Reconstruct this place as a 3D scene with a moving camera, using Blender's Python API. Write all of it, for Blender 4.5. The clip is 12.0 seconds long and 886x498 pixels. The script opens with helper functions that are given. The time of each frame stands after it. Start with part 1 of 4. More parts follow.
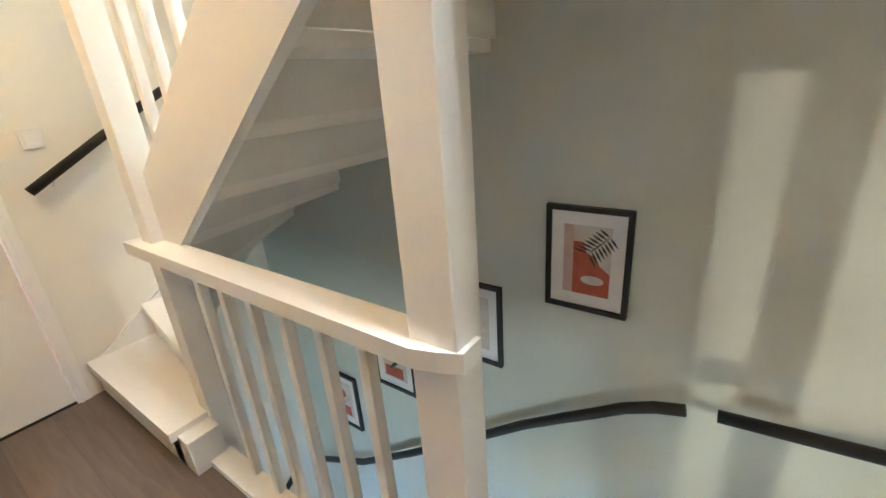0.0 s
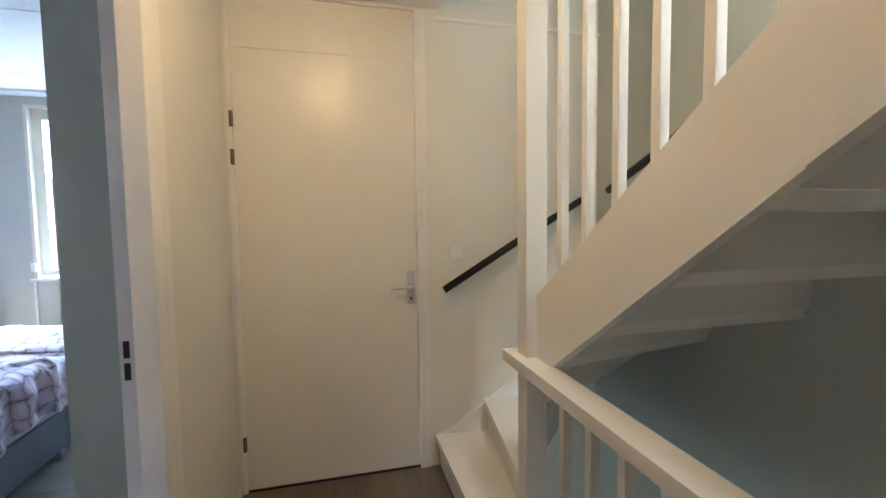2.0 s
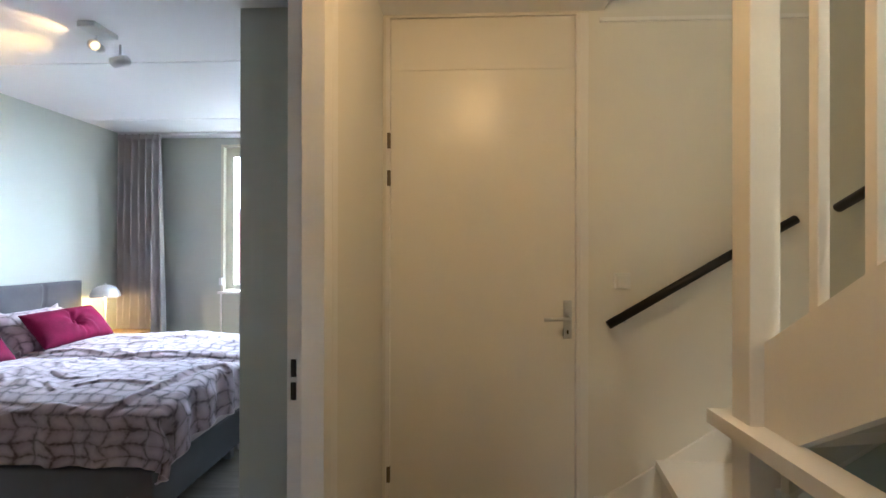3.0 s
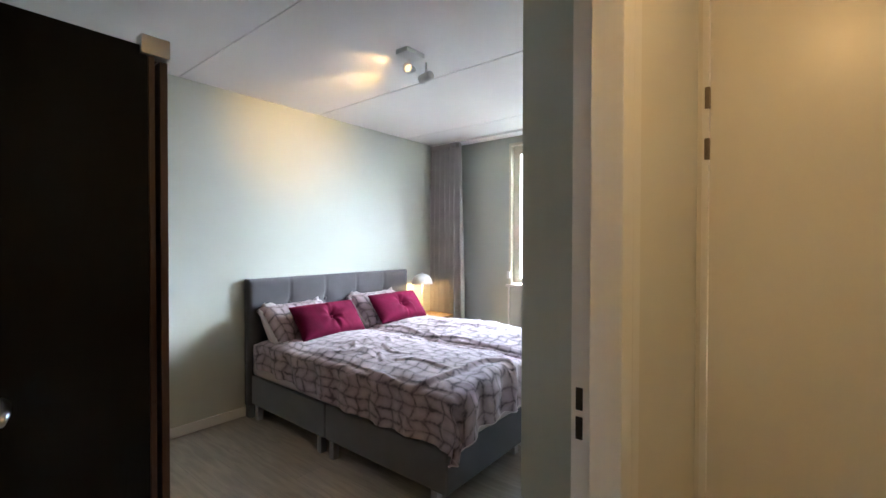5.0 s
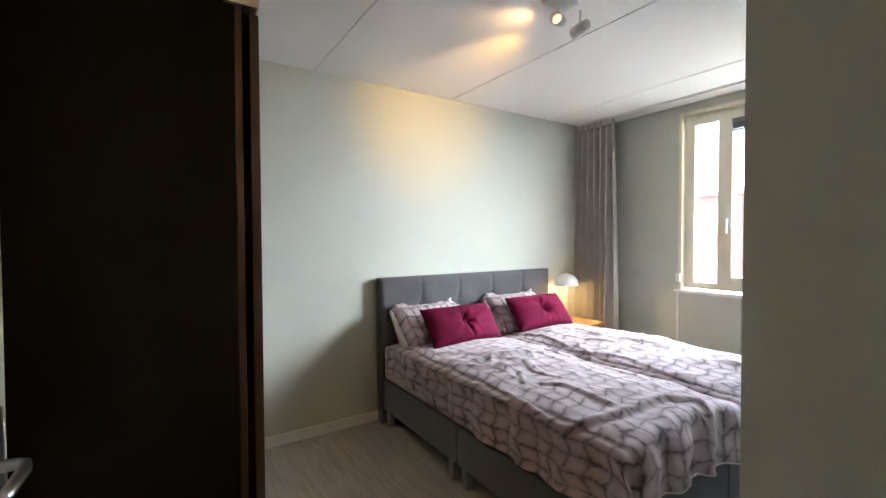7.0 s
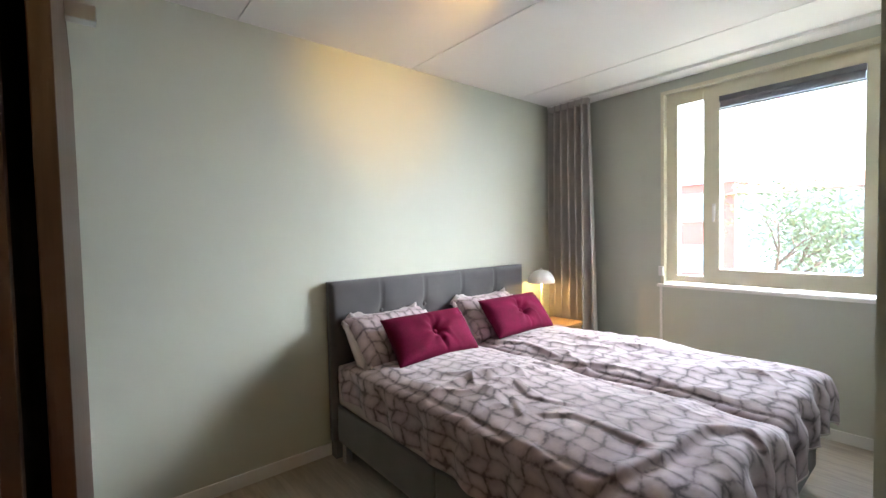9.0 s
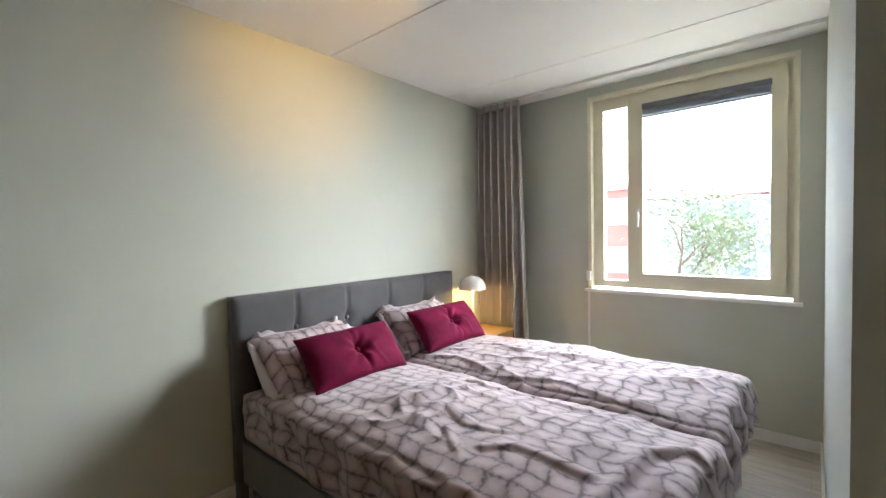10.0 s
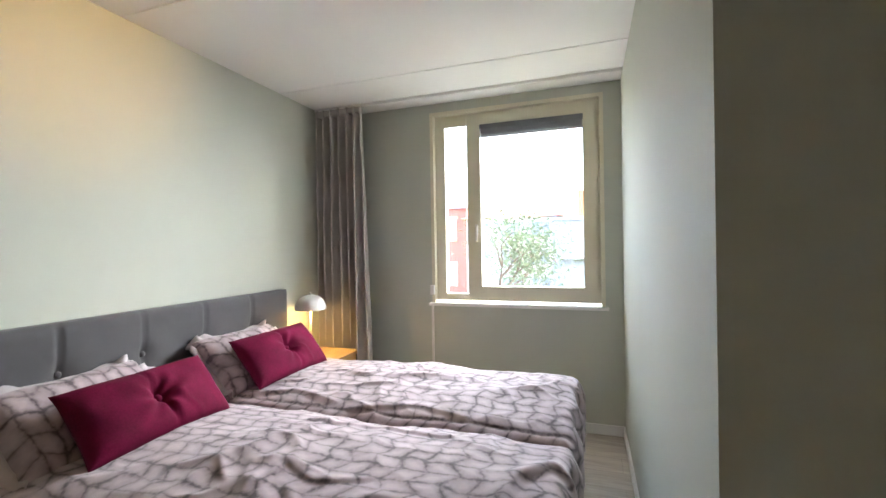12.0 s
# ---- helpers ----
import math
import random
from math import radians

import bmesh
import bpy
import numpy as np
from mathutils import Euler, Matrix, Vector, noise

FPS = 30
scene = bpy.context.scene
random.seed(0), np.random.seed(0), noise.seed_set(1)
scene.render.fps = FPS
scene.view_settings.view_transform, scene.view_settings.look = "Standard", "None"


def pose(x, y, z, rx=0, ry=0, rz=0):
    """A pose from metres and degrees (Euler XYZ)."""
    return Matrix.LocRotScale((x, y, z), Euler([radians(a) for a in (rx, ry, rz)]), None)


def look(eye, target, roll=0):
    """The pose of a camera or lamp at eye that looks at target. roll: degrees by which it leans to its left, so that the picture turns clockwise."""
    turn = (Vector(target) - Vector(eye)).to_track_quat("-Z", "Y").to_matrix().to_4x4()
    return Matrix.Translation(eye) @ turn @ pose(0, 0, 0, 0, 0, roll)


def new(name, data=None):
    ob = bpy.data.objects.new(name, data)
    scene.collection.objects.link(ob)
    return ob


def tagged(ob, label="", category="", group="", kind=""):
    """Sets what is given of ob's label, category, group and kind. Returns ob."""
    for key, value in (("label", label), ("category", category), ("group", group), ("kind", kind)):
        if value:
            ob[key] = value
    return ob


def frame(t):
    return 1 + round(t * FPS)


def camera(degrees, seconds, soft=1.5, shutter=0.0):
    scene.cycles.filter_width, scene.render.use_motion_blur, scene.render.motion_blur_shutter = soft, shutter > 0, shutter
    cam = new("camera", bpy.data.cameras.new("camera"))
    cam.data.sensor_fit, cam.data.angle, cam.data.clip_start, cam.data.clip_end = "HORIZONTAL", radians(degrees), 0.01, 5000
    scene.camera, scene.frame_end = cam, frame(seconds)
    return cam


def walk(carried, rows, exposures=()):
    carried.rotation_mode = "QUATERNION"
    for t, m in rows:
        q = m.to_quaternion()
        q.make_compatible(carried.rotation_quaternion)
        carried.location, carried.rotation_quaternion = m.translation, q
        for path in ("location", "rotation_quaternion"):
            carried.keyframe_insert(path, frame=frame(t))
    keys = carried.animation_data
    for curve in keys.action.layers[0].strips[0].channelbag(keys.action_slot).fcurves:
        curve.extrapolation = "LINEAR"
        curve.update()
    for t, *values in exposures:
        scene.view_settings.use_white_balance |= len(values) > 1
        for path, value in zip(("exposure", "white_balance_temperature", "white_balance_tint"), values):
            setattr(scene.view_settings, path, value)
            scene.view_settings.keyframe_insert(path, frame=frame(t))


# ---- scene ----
cam = camera(92.0, 12.0)
PATH = [
    (0, (0.205, 0.207, 1.353), (-0.918, 1.696, 0.631), -4.4),
    (0.5, (0.21, 0.216, 1.369), (-1.223, 1.488, 0.798), -3.8),
    (1, (0.19, 0.174, 1.393), (-1.484, 1.193, 0.994), -2.8),
    (1.5, (0.147, 0.113, 1.401), (-1.694, 0.861, 1.17), -1.6),
    (2, (0.033, 0.047, 1.427), (-1.905, 0.527, 1.301), -0.8),
    (2.5, (-0.093, -0.054, 1.421), (-2.08, 0.176, 1.379), 0.3),
    (3, (-0.186, -0.086, 1.407), (-2.184, -0.171, 1.411), 0.1),
    (3.5, (-0.28, -0.085, 1.407), (-2.235, -0.506, 1.422), 0.4),
    (5.5, (-0.522, -0.299, 1.419), (-1.915, -1.734, 1.38), -0.2),
    (6, (-0.579, -0.399, 1.422), (-1.816, -1.97, 1.376), -0.3),
    (6.5, (-0.681, -0.483, 1.427), (-1.774, -2.157, 1.377), -0.2),
    (8.5, (-0.952, -0.989, 1.425), (-2.117, -2.613, 1.346), -1.2),
    (9, (-1.008, -1.087, 1.417), (-2.283, -2.626, 1.342), -1.2),
    (9.5, (-1.131, -1.167, 1.427), (-2.508, -2.615, 1.354), -1.2),
    (10, (-1.184, -1.253, 1.438), (-2.695, -2.562, 1.367), -1.2),
    (10.5, (-1.238, -1.311, 1.434), (-2.875, -2.458, 1.374), -1.2),
    (11, (-1.284, -1.387, 1.432), (-3.036, -2.351, 1.383), -1.2),
    (11.5, (-1.319, -1.414, 1.426), (-3.155, -2.207, 1.396), -1.0),
    (12, (-1.334, -1.429, 1.423), (-3.226, -2.077, 1.411), -1.0),
]
EXPOSURES = [(0.0, 6.85, 4600, 10), (0.5, 6.85, 4550, 10), (1.5, 6.2, 4400, 10), (2.0, 5.85, 4550, 10), (2.5, 5.6, 4850, 10), (3.0, 5.4, 5150, 10), (3.5, 5.2, 5400, 10), (5.5, 5.3, 5650, 10), (6.5, 5.3, 5900, 10), (8.5, 5.2, 6150, 10), (9.5, 5.0, 6250, 10), (12.0, 4.85, 6400, 10)]
walk(cam, [(t, look(eye, target, roll)) for t, eye, target, roll in PATH], EXPOSURES)

# ---- light ----
world = bpy.data.worlds.new("world")
scene.world = world
world.use_nodes = True
wn = world.node_tree
sky = wn.nodes.new("ShaderNodeTexSky")
sky.sky_type = "NISHITA"
sky.sun_disc = False
sky.sun_elevation, sky.sun_rotation = radians(48), radians(-14)
sky.dust_density = 4.0
wn.nodes["Background"].inputs[1].default_value = 0.15
wn.links.new(sky.outputs[0], wn.nodes["Background"].inputs[0])


def lamp(name, kind, m, energy, colour, **kw):
    data = bpy.data.lights.new(name, kind)
    data.energy, data.color = energy, colour
    for key, value in kw.items():
        if key == "size":
            data.shape, data.size, data.size_y = "RECTANGLE", value[0], value[1]
        elif key == "spread":
            data.spread = radians(value)
        elif key == "radius":
            data.shadow_soft_size = value
        elif key == "angle":
            data.angle = radians(value)
        elif key == "cone":
            data.spot_size, data.spot_blend = radians(value), 1.0
    ob = new(name, data)
    ob.matrix_basis = m
    return ob


lamp("sun", "SUN", look((-2, 8, 9), (0, 0, 0)), 0.5, (1, 0.96, 0.9), angle=12)
# the sky's light through the bedroom window, from just above the opening outside
lamp("window_daylight", "AREA", look((-9.0, -2.0, 4.5), (-1.8, -2.1, 0.5)), 12, (0.93, 0.97, 1.0), size=(3.0, 1.2))
lamp("window_daylight_side", "AREA", look((-7.2, -0.45, 2.9), (-2.3, -3.1, 0.8)), 17, (0.95, 0.97, 1.0), size=(1.7, 2.0))
# the landing's ceiling light
lamp("landing_bulb", "POINT", pose(-1.1, 0.0, 2.5), 0.37, (1.0, 0.56, 0.18), radius=0.12)
lamp("spot_bulb", "SPOT", look((-2.52, -2.16, 2.48), (-2.64, -3.667, 2.40)), 1.75, (1.0, 0.56, 0.12), radius=0.02, cone=60)
lamp("spot_bulb_lit", "SPOT", look((-2.44, -2.20, 2.54), (-2.15, -3.2, 2.62)), 0.14, (1.0, 0.56, 0.2), radius=0.03, cone=110)
lamp("bedside_bulb", "POINT", pose(-4.125, -3.475, 0.96), 0.55, (1.0, 0.62, 0.22), radius=0.02)
# two unseen fill lamps added to brighten the stairwell from above and below
lamp("stairwell_fill_above", "AREA", look((0.3, 0.85, 3.7), (0.1, 1.63, 0.7)), 1.1, (1.0, 0.82, 0.55), size=(0.6, 0.3), spread=85)
lamp("stairwell_fill_below", "AREA", look((-0.6, -0.88, -1.3), (-1.0, 1.63, -0.9)), 0.31, (1.0, 0.95, 0.66), size=(0.7, 0.55))
# unseen point lamp, added to throw the light patch on the stairwell wall
lamp("patch_lamp", "POINT", pose(3.4, 0.2, 1.0), 3.3, (1.0, 0.74, 0.40), radius=0.015)


# ---- materials ----
def material(name, colour, rough=0.5, metal=0.0, var=0.06, scale=3.0, fine=60.0, bump=0.02, stretch=None, sheen=0.0):
    m = bpy.data.materials.new(name)
    m.use_nodes = True
    nt = m.node_tree
    b = nt.nodes["Principled BSDF"]
    b.inputs["Metallic"].default_value = metal
    b.inputs["Sheen Weight"].default_value = sheen
    co = nt.nodes.new("ShaderNodeTexCoord")
    src = co.outputs["Object"]
    if stretch:
        mp = nt.nodes.new("ShaderNodeMapping")
        mp.inputs["Scale"].default_value = stretch
        nt.links.new(src, mp.inputs[0])
        src = mp.outputs[0]
    big = nt.nodes.new("ShaderNodeTexNoise")
    big.inputs["Scale"].default_value, big.inputs["Detail"].default_value = scale, 6
    nt.links.new(src, big.inputs["Vector"])
    small = nt.nodes.new("ShaderNodeTexNoise")
    small.inputs["Scale"].default_value, small.inputs["Detail"].default_value = fine, 4
    nt.links.new(src, small.inputs["Vector"])
    mix = nt.nodes.new("ShaderNodeMath")
    mix.operation = "MULTIPLY_ADD"
    mix.inputs[1].default_value = 0.4
    nt.links.new(small.outputs[0], mix.inputs[0])
    nt.links.new(big.outputs[0], mix.inputs[2])
    ramp = nt.nodes.new("ShaderNodeValToRGB")
    ramp.color_ramp.elements[0].position, ramp.color_ramp.elements[1].position = 0.45, 0.95
    ramp.color_ramp.elements[0].color = (*[c * (1 - var) for c in colour], 1)
    ramp.color_ramp.elements[1].color = (*[min(1, c * (1 + var)) for c in colour], 1)
    nt.links.new(mix.outputs[0], ramp.inputs[0])
    nt.links.new(ramp.outputs[0], b.inputs["Base Color"])
    rr = nt.nodes.new("ShaderNodeMapRange")
    rr.inputs["To Min"].default_value, rr.inputs["To Max"].default_value = max(0.02, rough - 0.06), min(1, rough + 0.06)
    nt.links.new(big.outputs[0], rr.inputs[0])
    nt.links.new(rr.outputs[0], b.inputs["Roughness"])
    if bump:
        bp = nt.nodes.new("ShaderNodeBump")
        bp.inputs["Strength"].default_value, bp.inputs["Distance"].default_value = 0.5, bump * 0.1
        nt.links.new(mix.outputs[0], bp.inputs["Height"])
        nt.links.new(bp.outputs[0], b.inputs["Normal"])
    return m


def glow(name, colour, power):
    m = bpy.data.materials.new(name)
    m.use_nodes = True
    b = m.node_tree.nodes["Principled BSDF"]
    b.inputs["Base Color"].default_value = (*colour, 1)
    b.inputs["Emission Color"].default_value = (*colour, 1)
    b.inputs["Emission Strength"].default_value = power
    return m


def floor_material(name, colour, plank=0.19, length=1.25, var=0.18, along="x"):
    """Vinyl planks: tone by plank, streaked grain, fine joints."""
    m = material(name, colour, 0.42, 0, 0.1, 2.0, 40, 0.01)
    nt = m.node_tree
    b = nt.nodes["Principled BSDF"]
    co = nt.nodes.new("ShaderNodeTexCoord")
    mp = nt.nodes.new("ShaderNodeMapping")
    if along == "y":
        mp.inputs["Rotation"].default_value = (0, 0, radians(90))
    nt.links.new(co.outputs["Object"], mp.inputs[0])
    br = nt.nodes.new("ShaderNodeTexBrick")
    br.inputs["Scale"].default_value = 1.0
    br.inputs["Brick Width"].default_value, br.inputs["Row Height"].default_value = length, plank
    br.inputs["Mortar Size"].default_value = 0.0012
    br.inputs["Color1"].default_value = (*[c * (1 - var) for c in colour], 1)
    br.inputs["Color2"].default_value = (*[c * (1 + var) for c in colour], 1)
    br.inputs["Mortar"].default_value = (*[c * 0.72 for c in colour], 1)
    nt.links.new(mp.outputs[0], br.inputs["Vector"])
    mp2 = nt.nodes.new("ShaderNodeMapping")
    mp2.inputs["Scale"].default_value = (1.6, 14, 1)
    nt.links.new(mp.outputs[0], mp2.inputs[0])
    ns = nt.nodes.new("ShaderNodeTexNoise")
    ns.inputs["Scale"].default_value, ns.inputs["Detail"].default_value, ns.inputs["Distortion"].default_value = 2.2, 8, 0.8
    nt.links.new(mp2.outputs[0], ns.inputs["Vector"])
    ramp = nt.nodes.new("ShaderNodeValToRGB")
    ramp.color_ramp.elements[0].position, ramp.color_ramp.elements[1].position = 0.3, 0.7
    ramp.color_ramp.elements[0].color, ramp.color_ramp.elements[1].color = (0.78, 0.76, 0.74, 1), (1.1, 1.1, 1.1, 1)
    nt.links.new(ns.outputs[0], ramp.inputs[0])
    mx = nt.nodes.new("ShaderNodeMix")
    mx.data_type, mx.blend_type = "RGBA", "MULTIPLY"
    mx.inputs[0].default_value = 1.0
    nt.links.new(br.outputs[0], mx.inputs[6])
    nt.links.new(ramp.outputs[0], mx.inputs[7])
    nt.links.new(mx.outputs[2], b.inputs["Base Color"])
    return m


def knit_material():
    """Cotton printed with a picture of chunky knitting: rows of slanted stitches with grey outlines, laid out by UV in metres."""
    m = bpy.data.materials.new("knit_print")
    m.use_nodes = True
    nt = m.node_tree
    b = nt.nodes["Principled BSDF"]
    b.inputs["Roughness"].default_value = 0.85
    b.inputs["Sheen Weight"].default_value = 0.25

    def math_node(op, a, c=None, d=None):
        n = nt.nodes.new("ShaderNodeMath")
        n.operation = op
        for k, v in enumerate((a, c, d)):
            if v is None:
                continue
            if isinstance(v, (int, float)):
                n.inputs[k].default_value = v
            else:
                nt.links.new(v, n.inputs[k])
        return n.outputs[0]

    uv = nt.nodes.new("ShaderNodeUVMap")
    ns = nt.nodes.new("ShaderNodeTexNoise")
    ns.inputs["Scale"].default_value, ns.inputs["Detail"].default_value = 7.0, 4
    nt.links.new(uv.outputs[0], ns.inputs["Vector"])
    off = nt.nodes.new("ShaderNodeVectorMath")
    off.operation = "MULTIPLY_ADD"
    off.inputs[1].default_value = (0.07, 0.09, 0)
    nt.links.new(ns.outputs["Color"], off.inputs[0])
    nt.links.new(uv.outputs[0], off.inputs[2])
    sep = nt.nodes.new("ShaderNodeSeparateXYZ")
    nt.links.new(off.outputs[0], sep.inputs[0])
    u = math_node("DIVIDE", sep.outputs[0], 0.066)
    fu = math_node("FRACT", u)
    parity = math_node("MODULO", math_node("FLOOR", u), 2.0)
    sign = math_node("SUBTRACT", math_node("MULTIPLY", math_node("ABSOLUTE", parity), 2.0), 1.0)
    slant = math_node("MULTIPLY", sign, math_node("SUBTRACT", fu, 0.5))
    v = math_node("ADD", math_node("DIVIDE", sep.outputs[1], 0.092), math_node("MULTIPLY", slant, 0.42))
    fv = math_node("FRACT", v)
    du = math_node("SUBTRACT", 1.0, math_node("ABSOLUTE", math_node("MULTIPLY_ADD", fu, 2.0, -1.0)))
    dv = math_node("SUBTRACT", 1.0, math_node("ABSOLUTE", math_node("MULTIPLY_ADD", fv, 2.0, -1.0)))
    d = math_node("SMOOTH_MIN", math_node("MULTIPLY", du, 0.9), dv, 0.5)
    fine = nt.nodes.new("ShaderNodeTexNoise")
    fine.inputs["Scale"].default_value, fine.inputs["Detail"].default_value = 55, 6
    nt.links.new(uv.outputs[0], fine.inputs["Vector"])
    d2 = math_node("MULTIPLY_ADD", math_node("SUBTRACT", fine.outputs[0], 0.5), 0.55, d)
    fade = nt.nodes.new("ShaderNodeTexNoise")
    fade.inputs["Scale"].default_value, fade.inputs["Detail"].default_value = 10, 3
    nt.links.new(uv.outputs[0], fade.inputs["Vector"])
    d2 = math_node("MULTIPLY_ADD", math_node("SUBTRACT", fade.outputs[0], 0.42), 0.75, d2)
    cell = nt.nodes.new("ShaderNodeTexWhiteNoise")
    cell.noise_dimensions = "2D"
    comb = nt.nodes.new("ShaderNodeCombineXYZ")
    nt.links.new(math_node("FLOOR", u), comb.inputs[0])
    nt.links.new(math_node("FLOOR", v), comb.inputs[1])
    nt.links.new(comb.outputs[0], cell.inputs[0])
    ramp = nt.nodes.new("ShaderNodeValToRGB")
    e = ramp.color_ramp.elements
    e[0].position, e[0].color = 0.0, (0.10, 0.076, 0.082, 1)
    e[1].position, e[1].color = 0.75, (0.50, 0.40, 0.43, 1)
    k = e.new(0.11)
    k.color = (0.225, 0.173, 0.185, 1)
    k = e.new(0.30)
    k.color = (0.38, 0.305, 0.315, 1)
    nt.links.new(d2, ramp.inputs[0])
    tone = nt.nodes.new("ShaderNodeMix")
    tone.data_type, tone.blend_type = "RGBA", "MULTIPLY"
    nt.links.new(math_node("MULTIPLY", cell.outputs[0], 0.45), tone.inputs[0])
    nt.links.new(ramp.outputs[0], tone.inputs[6])
    tone.inputs[7].default_value = (0.72, 0.68, 0.70, 1)
    nt.links.new(tone.outputs[2], b.inputs["Base Color"])
    bp = nt.nodes.new("ShaderNodeBump")
    bp.inputs["Strength"].default_value, bp.inputs["Distance"].default_value = 0.35, 0.004
    wr = nt.nodes.new("ShaderNodeTexNoise")
    wr.inputs["Scale"].default_value, wr.inputs["Detail"].default_value, wr.inputs["Distortion"].default_value = 9, 6, 1.5
    nt.links.new(uv.outputs[0], wr.inputs["Vector"])
    nt.links.new(wr.outputs[0], bp.inputs["Height"])
    nt.links.new(bp.outputs[0], b.inputs["Normal"])
    return m


SAGE = material("sage_wall_paint", (0.53, 0.55, 0.475), 0.75, 0, 0.03, 1.5, 180, 0.02)
STAIR_WALL = material("pale_grey_green_paint", (0.55, 0.565, 0.495), 0.7, 0, 0.03, 1.2, 180, 0.02)
CREAM = material("off_white_wall_paint", (0.74, 0.71, 0.64), 0.6, 0, 0.03, 1.5, 200, 0.02)
CEIL = material("white_ceiling_paint", (0.83, 0.82, 0.80), 0.8, 0, 0.02, 1.5, 260, 0.03)
WHITE = material("white_gloss_paint", (0.80, 0.78, 0.74), 0.32, 0, 0.03, 2.5, 90, 0.006)
DOORW = material("white_door_lacquer", (0.78, 0.75, 0.69), 0.3, 0, 0.02, 2.0, 120, 0.004)
UNDER = material("white_riser_paint", (0.72, 0.71, 0.66), 0.5, 0, 0.06, 2.5, 70, 0.01)
BASE = material("white_skirting", (0.76, 0.76, 0.73), 0.4, 0, 0.03)
WINF = material("cream_window_frame", (0.72, 0.68, 0.53), 0.4, 0, 0.03)
BFLOOR = floor_material("greige_vinyl_planks", (0.47, 0.43, 0.37), var=0.08, along="y")
HFLOOR = floor_material("brown_vinyl_planks", (0.15, 0.115, 0.09), var=0.1)
BLACK = material("black_painted_rail", (0.006, 0.0055, 0.006), 0.5)
FRAME_BLACK = material("black_picture_frame", (0.007, 0.007, 0.0075), 0.5, 0, 0.1, 8)
METAL = material("brushed_aluminium", (0.62, 0.62, 0.62), 0.3, 1.0, 0.05, 20)
STEEL = material("dark_steel", (0.16, 0.13, 0.10), 0.4, 0.7, 0.1, 20)
PLASTIC = material("white_plastic", (0.78, 0.77, 0.74), 0.35)
WARDROBE = material("black_brown_wood_veneer", (0.003, 0.0022, 0.002), 0.7, 0, 0.5, 3, 25, 0.02, (6, 6, 0.5))
WARD_EDGE = material("dark_brown_wood_edge", (0.05, 0.02, 0.011), 0.45, 0, 0.3, 4, 30, 0.02, (6, 6, 0.4))
GREYCLOTH = material("grey_upholstery", (0.082, 0.079, 0.083), 0.9, 0, 0.14, 6, 420, 0.05, None, 0.2)
BOXCLOTH = material("dark_grey_bed_fabric", (0.13, 0.13, 0.135), 0.9, 0, 0.14, 6, 420, 0.05, None, 0.2)
SHEET = material("pale_pink_sheet", (0.56, 0.49, 0.48), 0.85, 0, 0.06, 6, 200, 0.03)
KNIT = knit_material()
HEM = material("pale_pillow_hem", (0.50, 0.45, 0.46), 0.85)
VELVET = material("raspberry_velvet", (0.125, 0.002, 0.028), 0.85, 0, 0.3, 9, 120, 0.03, None, 0.0)
VELVET.node_tree.nodes["Principled BSDF"].inputs["Specular IOR Level"].default_value = 0.15
WARDROBE.node_tree.nodes["Principled BSDF"].inputs["Specular IOR Level"].default_value = 0.2
CURTAIN = material("grey_brown_curtain_fabric", (0.42, 0.39, 0.365), 0.9, 0, 0.1, 5, 300, 0.03, None, 0.15)
OAK = material("light_oak", (0.45, 0.27, 0.10), 0.45, 0, 0.18, 3, 40, 0.02, (1, 9, 9))
SHADE = material("white_enamel_shade", (0.74, 0.74, 0.72), 0.35)
BRASS = material("pale_brass", (0.72, 0.60, 0.40), 0.3, 0.8)
MATB = material("white_picture_mat", (0.78, 0.76, 0.74), 0.6)
TERRA = material("terracotta_print", (0.42, 0.10, 0.055), 0.7, 0, 0.2, 20)
BLUSH = material("blush_print", (0.58, 0.42, 0.38), 0.7, 0, 0.1, 20)
SAND = material("sand_print", (0.62, 0.55, 0.49), 0.7, 0, 0.1, 20)
LEAFINK = material("dark_leaf_print", (0.05, 0.055, 0.05), 0.7)
BLIND = material("grey_blind_fabric", (0.17, 0.17, 0.185), 0.7)
RUBBER = material("black_strike_plate", (0.01, 0.01, 0.011), 0.4)
BULB = glow("lit_bulb", (1.0, 0.60, 0.25), 0.07)
DISC = glow("lit_opal_glass", (1.0, 0.66, 0.32), 0.15)
BRICK_RED = material("red_brick", (0.28, 0.09, 0.065), 0.85, 0, 0.2, 3, 8)
RENDER_W = material("pale_render", (0.42, 0.40, 0.37), 0.85, 0, 0.1, 1)
SLATE = material("grey_cladding", (0.20, 0.21, 0.23), 0.8, 0, 0.15, 1)
ORANGE = material("orange_wood_cladding", (0.45, 0.20, 0.07), 0.7, 0, 0.2, 2)
ROOF = material("roof_tiles", (0.26, 0.10, 0.075), 0.85, 0, 0.2, 3)
# panes of the far buildings: the sky's reflection is put into the base colour
SKYGLASS = material("sky_toned_glass", (0.22, 0.24, 0.26), 0.15)
GRASS = material("grass_and_paving", (0.15, 0.16, 0.11), 0.95, 0, 0.3, 0.4, 6)
BARK = material("bark", (0.11, 0.08, 0.06), 0.9, 0, 0.3, 6)
LEAF = material("leaves", (0.13, 0.16, 0.09), 0.6, 0, 0.35, 2, 9)


